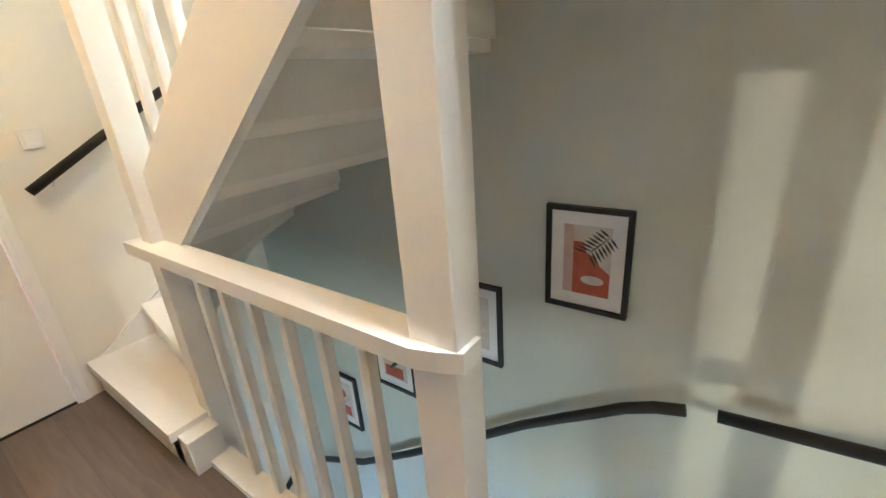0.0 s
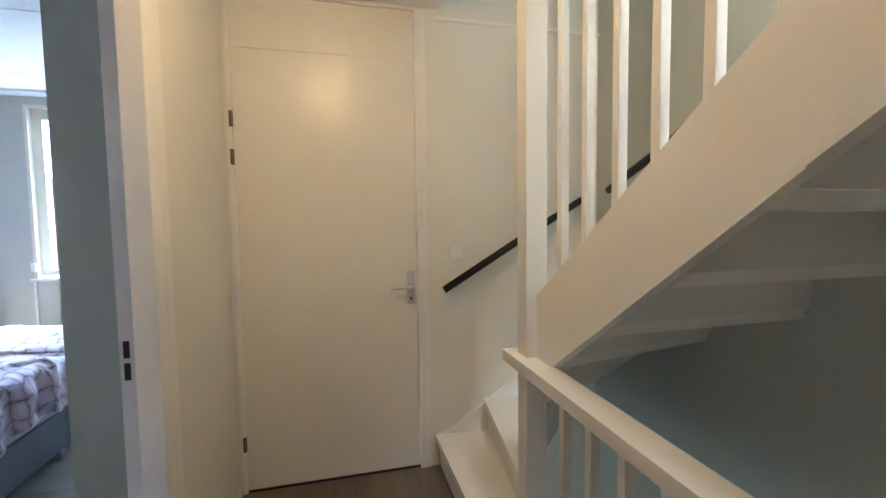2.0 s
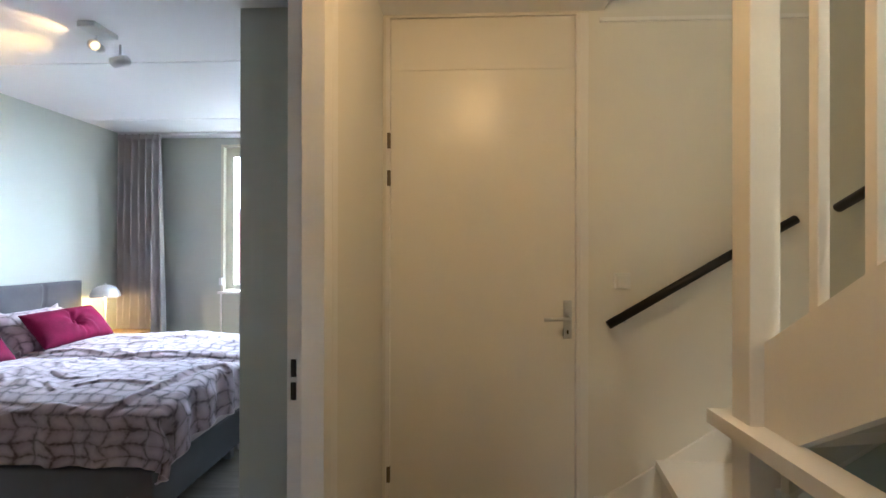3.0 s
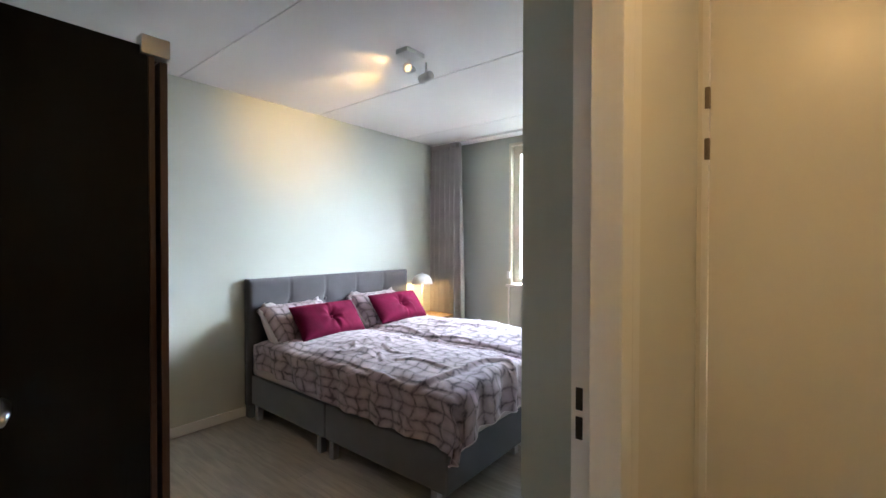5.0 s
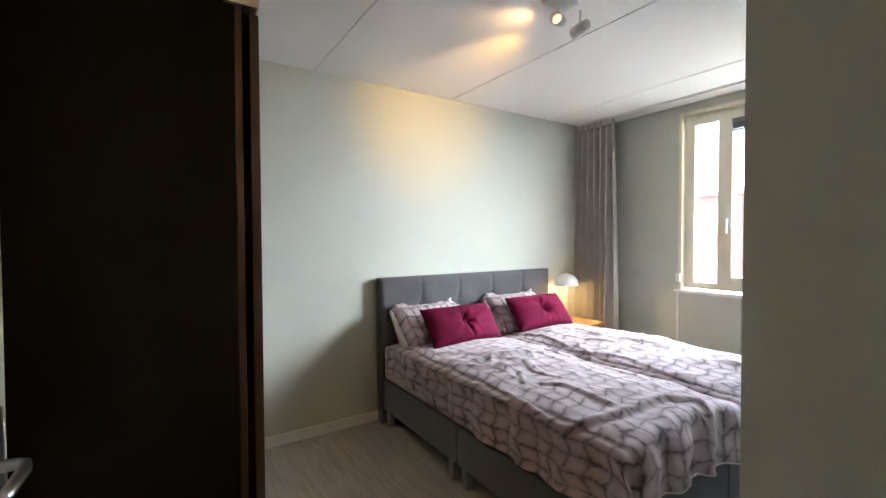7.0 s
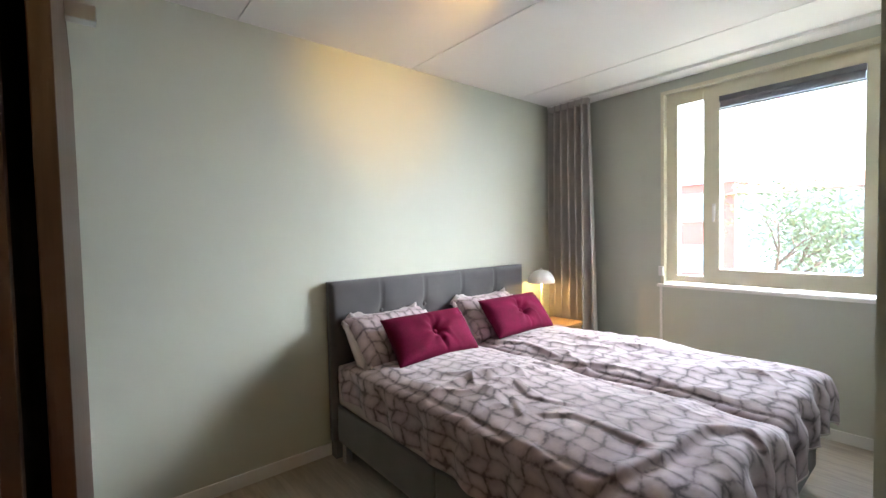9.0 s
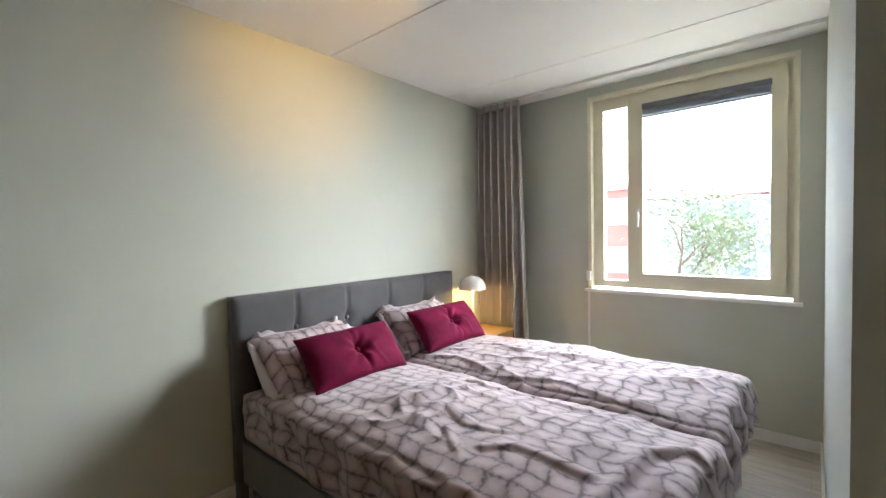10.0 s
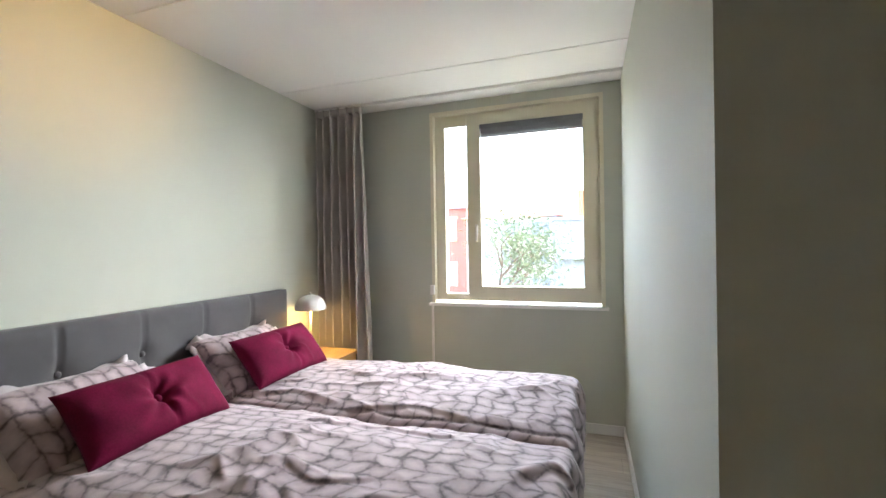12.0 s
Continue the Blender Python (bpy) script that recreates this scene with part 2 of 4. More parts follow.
def glass_material():
    m = bpy.data.materials.new("window_glass")
    m.use_nodes = True
    b = m.node_tree.nodes["Principled BSDF"]
    b.inputs["Transmission Weight"].default_value = 1.0
    b.inputs["Roughness"].default_value = 0.0
    b.inputs["IOR"].default_value = 1.45
    b.inputs["Base Color"].default_value = (0.97, 0.99, 0.98, 1)
    return m


GLASS = glass_material()


# ---- mesh helpers ----
def box(bm, x0, y0, z0, x1, y1, z1, bevel=0.0):
    c = [Vector((x, y, z)) for x in (x0, x1) for y in (y0, y1) for z in (z0, z1)]
    v = [bm.verts.new(p) for p in c]
    fs = [bm.faces.new([v[i] for i in q]) for q in ((0, 1, 3, 2), (4, 6, 7, 5), (0, 4, 5, 1), (2, 3, 7, 6), (0, 2, 6, 4), (1, 5, 7, 3))]
    if bevel:
        es = list({e for q in fs for e in q.edges})
        bmesh.ops.bevel(bm, geom=es, offset=bevel, segments=2, affect="EDGES", profile=0.6)
    return bm


def boxes(*rows, bevel=0.0):
    bm = bmesh.new()
    for r in rows:
        box(bm, *r, bevel=bevel)
    return bm


def prism(bm, pts, z0, z1):
    """A slab with the outline pts in plan."""
    lo = [bm.verts.new((x, y, z0)) for x, y in pts]
    hi = [bm.verts.new((x, y, z1)) for x, y in pts]
    n = len(pts)
    bm.faces.new(lo[::-1])
    bm.faces.new(hi)
    for i in range(n):
        bm.faces.new((lo[i], lo[(i + 1) % n], hi[(i + 1) % n], hi[i]))
    return bm


def plate(pts, axis, a, b):
    """A board with an outline in an upright plane: pts are (along, z); axis is the thickness direction, from a to b."""
    bm = bmesh.new()
    put = (lambda p, w: (p[0], w, p[1])) if axis == "y" else (lambda p, w: (w, p[0], p[1]))
    A = [bm.verts.new(put(p, a)) for p in pts]
    B = [bm.verts.new(put(p, b)) for p in pts]
    n = len(pts)
    bm.faces.new(A)
    bm.faces.new(B[::-1])
    for i in range(n):
        bm.faces.new((A[i], B[i], B[(i + 1) % n], A[(i + 1) % n]))
    bmesh.ops.recalc_face_normals(bm, faces=bm.faces)
    return bm


def tube(pts, r, sides=10):
    """A round bar through pts, closed at the ends."""
    bm = bmesh.new()
    pts = [Vector(p) for p in pts]
    rings = []
    for i, p in enumerate(pts):
        d = (pts[min(i + 1, len(pts) - 1)] - pts[max(i - 1, 0)]).normalized()
        up = Vector((0, 0, 1)) if abs(d.z) < 0.9 else Vector((1, 0, 0))
        s = d.cross(up).normalized()
        t = s.cross(d)
        rings.append([bm.verts.new(p + r * (math.cos(a) * s + math.sin(a) * t)) for a in [2 * math.pi * k / sides for k in range(sides)]])
    for a, b in zip(rings, rings[1:]):
        for k in range(sides):
            bm.faces.new((a[k], a[(k + 1) % sides], b[(k + 1) % sides], b[k]))
    bm.faces.new(rings[0][::-1])
    bm.faces.new(rings[-1])
    bmesh.ops.recalc_face_normals(bm, faces=bm.faces)
    return bm


def lathe(profile, sides=24, centre=(0, 0, 0), m=None):
    """Turns (radius, height) pairs round the upright axis."""
    bm = bmesh.new()
    rings = [[bm.verts.new((max(r, 1e-4) * math.cos(2 * math.pi * k / sides), max(r, 1e-4) * math.sin(2 * math.pi * k / sides), z)) for k in range(sides)] for r, z in profile]
    for a, b in zip(rings, rings[1:]):
        for k in range(sides):
            bm.faces.new((a[k], a[(k + 1) % sides], b[(k + 1) % sides], b[k]))
    bmesh.ops.recalc_face_normals(bm, faces=bm.faces)
    bm.transform((m or Matrix.Identity(4)))
    bm.transform(Matrix.Translation(centre))
    return bm


def mesh_of(name, bm, mat, smooth=False):
    me = bpy.data.meshes.new(name)
    bm.to_mesh(me)
    bm.free()
    me.materials.append(mat)
    if smooth:
        for p in me.polygons:
            p.use_smooth = True
    return me


def part(name, bm, mat, parent, label="", smooth=False):
    """Links a bmesh, in world coordinates, as one mesh under a thing or a part."""
    ob = new(name, mesh_of(name, bm, mat, smooth))
    ob.parent = parent
    up = Matrix.Identity(4)
    p = parent
    while p:
        up = p.matrix_basis if p.parent is None else up
        p = p.parent
    ob.matrix_parent_inverse = up.inverted() if parent.parent is None else Matrix.Identity(4)
    if label:
        ob["label"] = label
    return ob


def thing(name, at, label, category, group="", kind=""):
    ob = new(name)
    ob.matrix_basis = Matrix.Translation(at)
    return tagged(ob, label, category, group, kind)


def solid(name, bm, mat, label, category, kind="", group="", smooth=False):
    return tagged(new(name, mesh_of(name, bm, mat, smooth)), label, category, group, kind)


def structure(name, bm, mat, label, category):
    return solid(name, bm, mat, label, category, "structure")


# ---- the plan ----
XD, XW, XE = -2.345, -4.73, -0.33          # wall with the landing door, window wall, bedroom's east wall
YH, YB, YN, YS = -0.485, -0.605, -1.197, -3.667  # landing wall face, its bedroom face, bedroom's north wall, headboard wall
YV, YR, XL = 0.72, 1.63, 1.6               # edge of the stairwell, its back wall, landing's far wall
H, HL, XN = 2.62, 2.6, -2.29               # bedroom height, landing height, side wall of the bedroom's entry

structure("floor_bedroom", boxes((XW - 0.3, YS - 0.1, -0.2, XE + 0.1, YB, 0)), BFLOOR, "greige wood-look vinyl plank bedroom floor", "floor")
structure("floor_landing", boxes((XD - 0.1, YB, -0.2, XL, YV - 0.06, 0), (0.95, YV - 0.06, -0.2, XL, YR, 0)), HFLOOR, "brown wood-look vinyl floor of the landing", "floor")
structure("floor_downstairs", boxes((XD - 0.1, -1, -3.0, XL + 0.1, YR + 0.1, -2.8)), HFLOOR, "brown vinyl floor of the storey below", "floor")

wb = boxes((XW - 0.3, YS - 0.1, 0, XE + 0.1, YS, H))
structure("wall_headboard", wb, SAGE, "matt sage grey-green painted wall behind the bed", "wall")
WY0, WY1, WZ0, WZ1 = -2.69, -1.32, 0.94, 2.545
structure("wall_window", boxes((XW - 0.3, YS, 0, XW, WY0, H), (XW - 0.3, WY1, 0, XW, YN, H), (XW - 0.3, WY0, 0, XW, WY1, WZ0), (XW - 0.3, WY0, WZ1, XW, WY1, H)), SAGE, "sage grey-green wall with the window opening", "wall")
structure("wall_bedroom_north", boxes((XW - 0.3, YN, 0, XN, YN + 0.1, H), (XD - 0.1, YN + 0.1, 0, XN, YB, H)), SAGE, "sage grey-green wall with a corner to the entry", "wall")
structure("wall_bedroom_east", boxes((XE, YS, 0, XE + 0.1, YB, H)), SAGE, "sage grey-green wall behind the wardrobe", "wall")
DX0, DX1, DZ = -1.53, -0.42, 2.36
lw = boxes((XD - 0.1, YB, 0, DX0, YH, H), (DX1, YB, 0, XL, YH, H), (DX0, YB, DZ, DX1, YH, H))
structure("wall_landing", lw, CREAM, "off-white painted landing wall with the bedroom doorway", "wall")
for nm, rows in (("wall_entry_lining", ((XN, YB - 0.004, 0.0, DX0, YB - 0.0005, H), (DX1, YB - 0.004, 0, XE, YB - 0.0005, H), (DX0, YB - 0.004, DZ, DX1, YB - 0.0005, H))),):
    structure(nm, boxes(*rows), SAGE, "sage painted bedroom side of the doorway wall", "wall")
OY0, OY1, OZ = -0.47, 0.505, 2.335
structure("wall_stair_side", boxes((XD - 0.1, YH, 0, XD, OY0, 5.2), (XD - 0.1, OY1, -2.8, XD, YR, 5.2), (XD - 0.1, OY0, 2.585, XD, OY1, 5.2), (XD - 0.1, YH, -2.8, XD, OY1, -0.2)), CREAM, "off-white wall beside the stairs", "wall")
structure("wall_stairwell", boxes((XD - 0.1, YR, -2.8, XL + 0.1, YR + 0.1, 5.2)), STAIR_WALL, "pale grey-green wall of the stairwell with pictures", "wall")
# the unseen slot and its bars are added to cut the light patch's outline
structure("wall_landing_east", boxes((XL, YB, -2.8, XL + 0.1, 0.947, 5.2), (XL, 1.40, -2.8, XL + 0.1, YR, 5.2), (XL, 0.947, -2.8, XL + 0.1, 1.40, 0.2), (XL, 0.947, 1.18, XL + 0.1, 1.025, 5.2), (XL, 1.025, 1.34, XL + 0.1, 1.40, 5.2)), CREAM, "off-white end wall of the landing with an added light slot", "wall")
structure("trim_patch_bars", boxes((XL, 1.025, 0.2, XL + 0.02, 1.056, 1.34), (XL, 0.947, 0.644, XL + 0.02, 1.025, 0.698)), WHITE, "added slim white bars that split the light patch", "trim")
# unseen closed box added around the lamp behind the end wall
structure("wall_lamp_box", boxes((XL + 0.1, -1.0, -0.1, 4.0, -0.9, 2.7), (XL + 0.1, 1.8, -0.1, 4.0, 1.9, 2.7), (4.0, -1.0, -0.1, 4.1, 1.9, 2.7)), CREAM, "unseen off-white walls closing in the patch lamp", "wall")
structure("floor_lamp_box", boxes((XL + 0.1, -0.9, -0.1, 4.0, 1.8, 0.0)), HFLOOR, "unseen brown vinyl floor under the patch lamp", "floor")
structure("ceiling_lamp_box", boxes((XL + 0.1, -0.9, 2.6, 4.0, 1.8, 2.7)), CEIL, "unseen white ceiling over the patch lamp", "ceiling")
# out of view; added to keep sky light from leaking in under the landing
structure("wall_downstairs_closer", boxes((XD - 0.1, -1, -2.8, XL + 0.1, -0.9, -0.2), (XD - 0.1, -0.9, -2.8, XD, YH, -0.2), (XL, -0.9, -2.8, XL + 0.1, YB, -0.2)), STAIR_WALL, "unseen pale walls closing the storey below against sky light", "wall")
structure("wall_upstairs", boxes((XD, 0.5, HL + 0.25, XL, 0.6, 5.2)), CREAM, "off-white wall of the storey above", "wall")
structure("ceiling_landing", boxes((XD - 0.1, YH, HL, XL, 0.62, HL + 0.25), (0.75, 0.62, HL, XL, YR, HL + 0.25)), CEIL, "white landing ceiling with the stair opening", "ceiling")
structure("ceiling_upstairs", boxes((XD - 0.1, 0.5, 5.2, XL + 0.1, YR + 0.1, 5.3)), CEIL, "white ceiling above the stairs", "ceiling")
cb = bmesh.new()
xs = [XW - 0.3, -4.06, -2.877, -1.69, XE + 0.1]
for a, b in zip(xs, xs[1:]):
    box(cb, a + 0.006, YS - 0.1, H, b - 0.006, YB, H + 0.1)
box(cb, XW - 0.3, YS - 0.1, H + 0.008, XE + 0.1, YB, H + 0.12)
structure("ceiling_bedroom", cb, CEIL, "white ceiling of wide slabs with narrow joints", "ceiling")
structure("trim_stair_wall", boxes((XD, 0.60, 2.54, XD + 0.012, YR, 2.56)), WHITE, "thin white trim strip on the stair wall", "trim")

# skirting
for nm, r in (("baseboard_headboard", (XW, YS, 0, XE, YS + 0.012, 0.075)), ("baseboard_window", (XW, YS + 0.012, 0, XW + 0.012, YN, 0.075)), ("baseboard_north", (XW + 0.012, YN - 0.012, 0, XN, YN, 0.075)),
              ("baseboard_entry", (XN, YN - 0.012, 0, XN + 0.012, YB - 0.005, 0.075)), ("baseboard_landing", (XD + 0.002, YH, 0, DX0 - 0.03, YH + 0.012, 0.07))):
    structure(nm, boxes(r, bevel=0.002), BASE, "low white painted skirting board", "skirting")


# ---- landing ----
def door_handle(parent, x, y, z, out, along, h=0.21):
    """Aluminium back plate and lever. out: +1 or -1, the way x that the handle sticks out; along: the way y of the lever."""
    pl = part("back_plate", boxes((x, y - 0.021, z - h * 0.55, x + out * 0.008, y + 0.021, z + h * 0.45), bevel=0.003), METAL, parent, "brushed aluminium back plate")
    part("keyhole", boxes((x + out * 0.008, y - 0.004, z - 0.082, x + out * 0.0095, y + 0.004, z - 0.062)), RUBBER, pl)
    part("lever", tube([(x, y, z), (x + out * 0.045, y, z), (x + out * 0.058, y + along * 0.012, z), (x + out * 0.06, y + along * 0.03, z), (x + out * 0.058, y + along * 0.125, z - 0.004)], 0.0095), METAL, parent, "brushed aluminium lever", True)


d1 = thing("door_1", (XD, 0, 0), "closed plain white landing door with a panel above", "door", kind="structure")
part("leaf", boxes((XD - 0.045, -0.446, 0.012, XD - 0.008, 0.483, 2.318), bevel=0.002), DOORW, d1)
part("top_panel", boxes((XD - 0.045, -0.446, 2.320, XD - 0.009, 0.483, 2.582)), DOORW, d1)
part("jamb", boxes((XD - 0.06, -0.4695, 0, XD + 0.008, -0.448, 2.584), bevel=0.002), WHITE, d1)
part("jamb", boxes((XD - 0.06, 0.486, 0, XD + 0.010, 0.545, 2.584), bevel=0.003), WHITE, d1)
part("jamb_bead", boxes((XD + 0.010, 0.498, 0, XD + 0.016, 0.512, 2.584), bevel=0.002), WHITE, d1)
part("threshold", boxes((XD - 0.06, -0.446, -0.002, XD - 0.004, 0.483, 0.010)), RUBBER, d1)
for z in (1.96, 1.77, 0.27):
    part("hinge", boxes((XD - 0.006, -0.462, z - 0.04, XD + 0.012, -0.444, z + 0.04), bevel=0.004), STEEL, d1, "small dark steel hinge")
door_handle(d1, XD - 0.008, 0.445, 1.07, 1, -1, 0.19)

d2 = thing("door_2", (-0.49, YB, 0), "white bedroom door standing open against the wardrobe side", "door", kind="structure")
leaf = boxes((-0.04, -0.97, 0.012, 0.0, -0.005, 2.318), bevel=0.002)
lm = Matrix.Translation((-0.468, YB - 0.005, 0)) @ Matrix.Rotation(radians(-2.7), 4, "Z")
leaf.transform(lm)
lf = part("leaf", leaf, DOORW, d2)
hp = boxes((-0.048, -0.93, 0.955, -0.04, -0.888, 1.165), bevel=0.003)
hp.transform(lm)
part("back_plate", hp, METAL, d2, "brushed aluminium back plate")
hl = tube([(-0.03, -0.909, 1.075), (-0.066, -0.909, 1.075), (-0.078, -0.902, 1.075), (-0.082, -0.885, 1.073), (-0.079, -0.83, 1.068), (-0.070, -0.80, 1.060)], 0.0095)
hl.transform(lm)
part("lever", hl, METAL, d2, "brushed aluminium lever", True)
part("jamb", boxes((DX0, YB - 0.012, 0, -1.47, YH + 0.008, DZ), bevel=0.003), WHITE, d2)
part("door_stop", boxes((-1.47, -0.545, 0, -1.395, YH + 0.008, DZ - 0.04), bevel=0.002), WHITE, d2)
part("jamb", boxes((-0.487, YB - 0.012, 0, DX1, YH + 0.008, DZ), bevel=0.003), WHITE, d2)
part("frame_head", boxes((-1.47, YB - 0.012, DZ - 0.035, -0.487, YH + 0.008, DZ), bevel=0.003), WHITE, d2)
for z in (1.055, 0.985):
    part("strike_plate", boxes((-1.4702, -0.604, z - 0.036, -1.467, -0.587, z + 0.018), bevel=0.001), RUBBER, d2, "black strike plate hole")

sw = thing("light_switch", (XD, 0.71, 1.25), "square white plastic light switch on the stair wall", "light switch")
part("plate", boxes((XD, 0.67, 1.215, XD + 0.010, 0.75, 1.295), bevel=0.003), PLASTIC, sw)
part("rocker", boxes((XD + 0.010, 0.682, 1.227, XD + 0.014, 0.738, 1.283), bevel=0.002), PLASTIC, sw)

cl = thing("ceiling_light", (-1.1, 0, HL), "round flush opal ceiling light on the landing", "ceiling light")
part("base", lathe([(0, 0), (0.10, 0), (0.10, -0.02), (0, -0.02)], 24, (-1.1, 0, HL)), PLASTIC, cl)
part("diffuser", lathe([(0.095, -0.02), (0.085, -0.032), (0.05, -0.04), (0, -0.042)], 24, (-1.1, 0, HL)), DISC, cl, "glowing opal glass")

# ---- upper flight ----
RISE, GO = 0.185, 0.253
stairs = thing("staircase", (-1.45, 0.78, 0), "white painted winding staircase with closed risers", "staircase")
NX, NY = -1.44, 0.80


def high(x):
    return 1.128 + 0.70 * (x + 1.452)


# winders: each tread lies between two lines from the newel to the walls
ends = [(XD, 0.60), (XD, 0.90), (XD, 1.28), (XD, YR), (-1.93, YR), (-1.50, YR), (-1.10, YR)]
inner = [(NX, 0.60), (NX, 0.76), (NX, 0.79), (NX, NY), (NX + 0.03, NY), (NX + 0.09, NY), (-1.10, NY)]
for i in range(6):
    z = RISE * (i + 1)
    out = [inner[i], ends[i], ends[i + 1], inner[i + 1]]
    d = (Vector(ends[i]) - Vector(inner[i])).normalized()
    n = Vector((d.y, -d.x))
    n = n if n.dot(Vector(ends[i]) - Vector(ends[i + 1]) + Vector((0.001, -0.001))) > 0 else -n
    out[0] = (out[0][0] + n.x * 0.025, out[0][1] + n.y * 0.025)
    out[1] = (max(out[1][0] + n.x * 0.025, XD), min(out[1][1] + n.y * 0.025, YR))
    part("tread", prism(bmesh.new(), out, z - 0.04, z), WHITE, stairs)
    a, b = Vector(inner[i]), Vector(ends[i])
    q = -n * 0.018
    part("riser", prism(bmesh.new(), [tuple(a), tuple(b), tuple(b + q), tuple(a + q)], z - RISE, z - 0.04), UNDER, stairs)
for i in range(9):
    x, z = -1.10 + GO * i, RISE * (i + 7)
    if z > HL + 0.3:
        break
    part("tread", boxes((x - 0.025, 0.80, z - 0.04, x + GO, YR, z), bevel=0.004), WHITE, stairs)
    part("riser", boxes((x, 0.80, z - RISE, x + 0.018, YR, z - 0.04)), UNDER, stairs)
xe = 0.72
part("outer_string", plate([(NX, 0.815), (-0.485, 1.505), (-0.485, high(-0.485)), (NX, high(NX))], "y", 0.765, 0.80), WHITE, stairs)
part("outer_string", plate([(-0.485, 1.505), (-0.31, 1.625), (xe, 2.36), (xe, high(xe)), (-0.485, high(-0.485) + 0.45)], "y", 0.758, 0.80), WHITE, stairs)
part("wall_string", plate([(0.60, 0.0), (YR, 0.60), (YR, 0.83), (0.60, 0.17)], "x", XD, XD + 0.012), WHITE, stairs)
part("newel_base", boxes((-1.52, 0.60, 0.0, -1.36, 0.725, 0.16), bevel=0.004), WHITE, stairs)

newel = thing("newel_post", (-1.45, 0.77, 0), "square white newel post running up past the rail", "newel post", "stair posts")
part("post", boxes((-1.505, 0.725, -0.2, -1.425, 0.81, HL), bevel=0.004), WHITE, newel)
near = thing("newel_post", (-0.22, 0.765, 0), "square white newel post at the end of the balustrade", "newel post", "stair posts")
part("post", boxes((-0.275, 0.715, -0.6, -0.166, 0.80, HL + 0.2), bevel=0.004), WHITE, near)

bal = thing("balustrade", (-0.85, YV, 0), "white balustrade with square spindles along the stairwell", "balustrade")
cap = prism(bmesh.new(), [(-1.565, 0.685), (-0.255, 0.685), (-0.20, 0.70), (-0.155, 0.72), (-0.155, 0.78), (-1.565, 0.78)], 0.868, 0.912)
part("cap_rail", cap, WHITE, bal)
part("floor_edge", boxes((-1.37, 0.655, -0.2, 0.95, 0.745, 0.028), bevel=0.004), WHITE, bal)
for k in range(6):
    x = -1.15 + 0.146 * k
    part("spindle", boxes((x - 0.015, 0.715, 0.028, x + 0.015, 0.745, 0.87), bevel=0.003), WHITE, bal)
for k in range(12):
    x = -1.262 + 0.146 * k
    if high(x) > HL - 0.05:
        break
    part("string_spindle", boxes((x - 0.014, 0.768, high(x) - 0.03, x + 0.014, 0.796, min(HL + 0.2, high(x) + 1.6)), bevel=0.003), WHITE, bal)


# ---- handrails ----
def handrail(pts, label, brackets=()):
    ob = thing("handrail", pts[0], label, "handrail", "black wall handrails")
    part("rail", tube(pts, 0.0215, 12), BLACK, ob, "", True)
    for p, q in brackets:
        part("bracket", tube([p, q], 0.007, 8), METAL, ob, "", True)
    return ob


XR, YQ = XD + 0.06, YR - 0.06
handrail([(XR, 0.625, 1.045), (XR, 1.156, 1.36), (XR, 1.50, 1.555)], "round black handrail sloping up beside the upper flight", [((XR, 0.72, 1.09), (XD, 0.72, 1.05)), ((XR, 1.40, 1.49), (XD, 1.40, 1.45))])
handrail([(-2.14, YQ, 1.595), (-1.955, YQ, 1.673), (-1.67, YQ, 1.786), (-1.2, YQ, 2.05), (-0.6, YQ, 2.48)], "round black handrail on the stairwell wall upstairs", [((-1.7, YQ, 1.77), (-1.7, YR, 1.73))])
curve = [(-2.12, YQ, -1.24), (-1.63, YQ, -0.99), (-1.15, YQ, -0.64), (-0.73, YQ, -0.31), (-0.45, YQ, -0.085), (-0.27, YQ, 0.04), (-0.15, YQ, 0.12), (-0.05, YQ, 0.19), (0.05, YQ, 0.24), (0.144, YQ, 0.268)]
handrail(curve, "black handrail bending along the lower flight", [((-0.08, YQ, 0.17), (-0.08, YR, 0.13)), ((-1.5, YQ, -0.90), (-1.5, YR, -0.94))])
handrail([(0.234, YQ, 0.288), (0.62, YQ, 0.325), (1.2, YQ, 0.42)], "straight black handrail near the top of the lower flight", [((0.42, YQ, 0.30), (0.42, YR, 0.27))])
handrail([(XR, 1.45, -1.33), (XR, 0.8, -1.75)], "black handrail round the foot of the lower flight", [((XR, 1.2, -1.5), (XD, 1.2, -1.53))])

lower = thing("lower_staircase", (-0.6, 1.2, -2.8), "white painted stairs leading down below the landing", "staircase")
for k in range(9):
    x, z = 0.30 - 0.25 * k, -0.42 - 0.19 * k
    part("tread", boxes((x - 0.25, 0.80, z - 0.04, x + 0.02, YR, z), bevel=0.004), WHITE, lower)
    part("riser", boxes((x, 0.80, z - 0.04, x + 0.018, YR, z + 0.15)), UNDER, lower)


# ---- pictures ----
def leaf_shape(bm, y, p, q, w):
    a, b = Vector(p), Vector(q)
    d = (b - a).normalized()
    n = Vector((-d.y, d.x)) * w
    mid = (a + b) / 2
    pts = [a, a * 0.65 + b * 0.35 + n * 0.9, mid + n, a * 0.2 + b * 0.8 + n * 0.5, b, a * 0.2 + b * 0.8 - n * 0.5, mid - n, a * 0.65 + b * 0.35 - n * 0.9]
    bm.faces.new([bm.verts.new((r.x, y, r.y)) for r in pts])


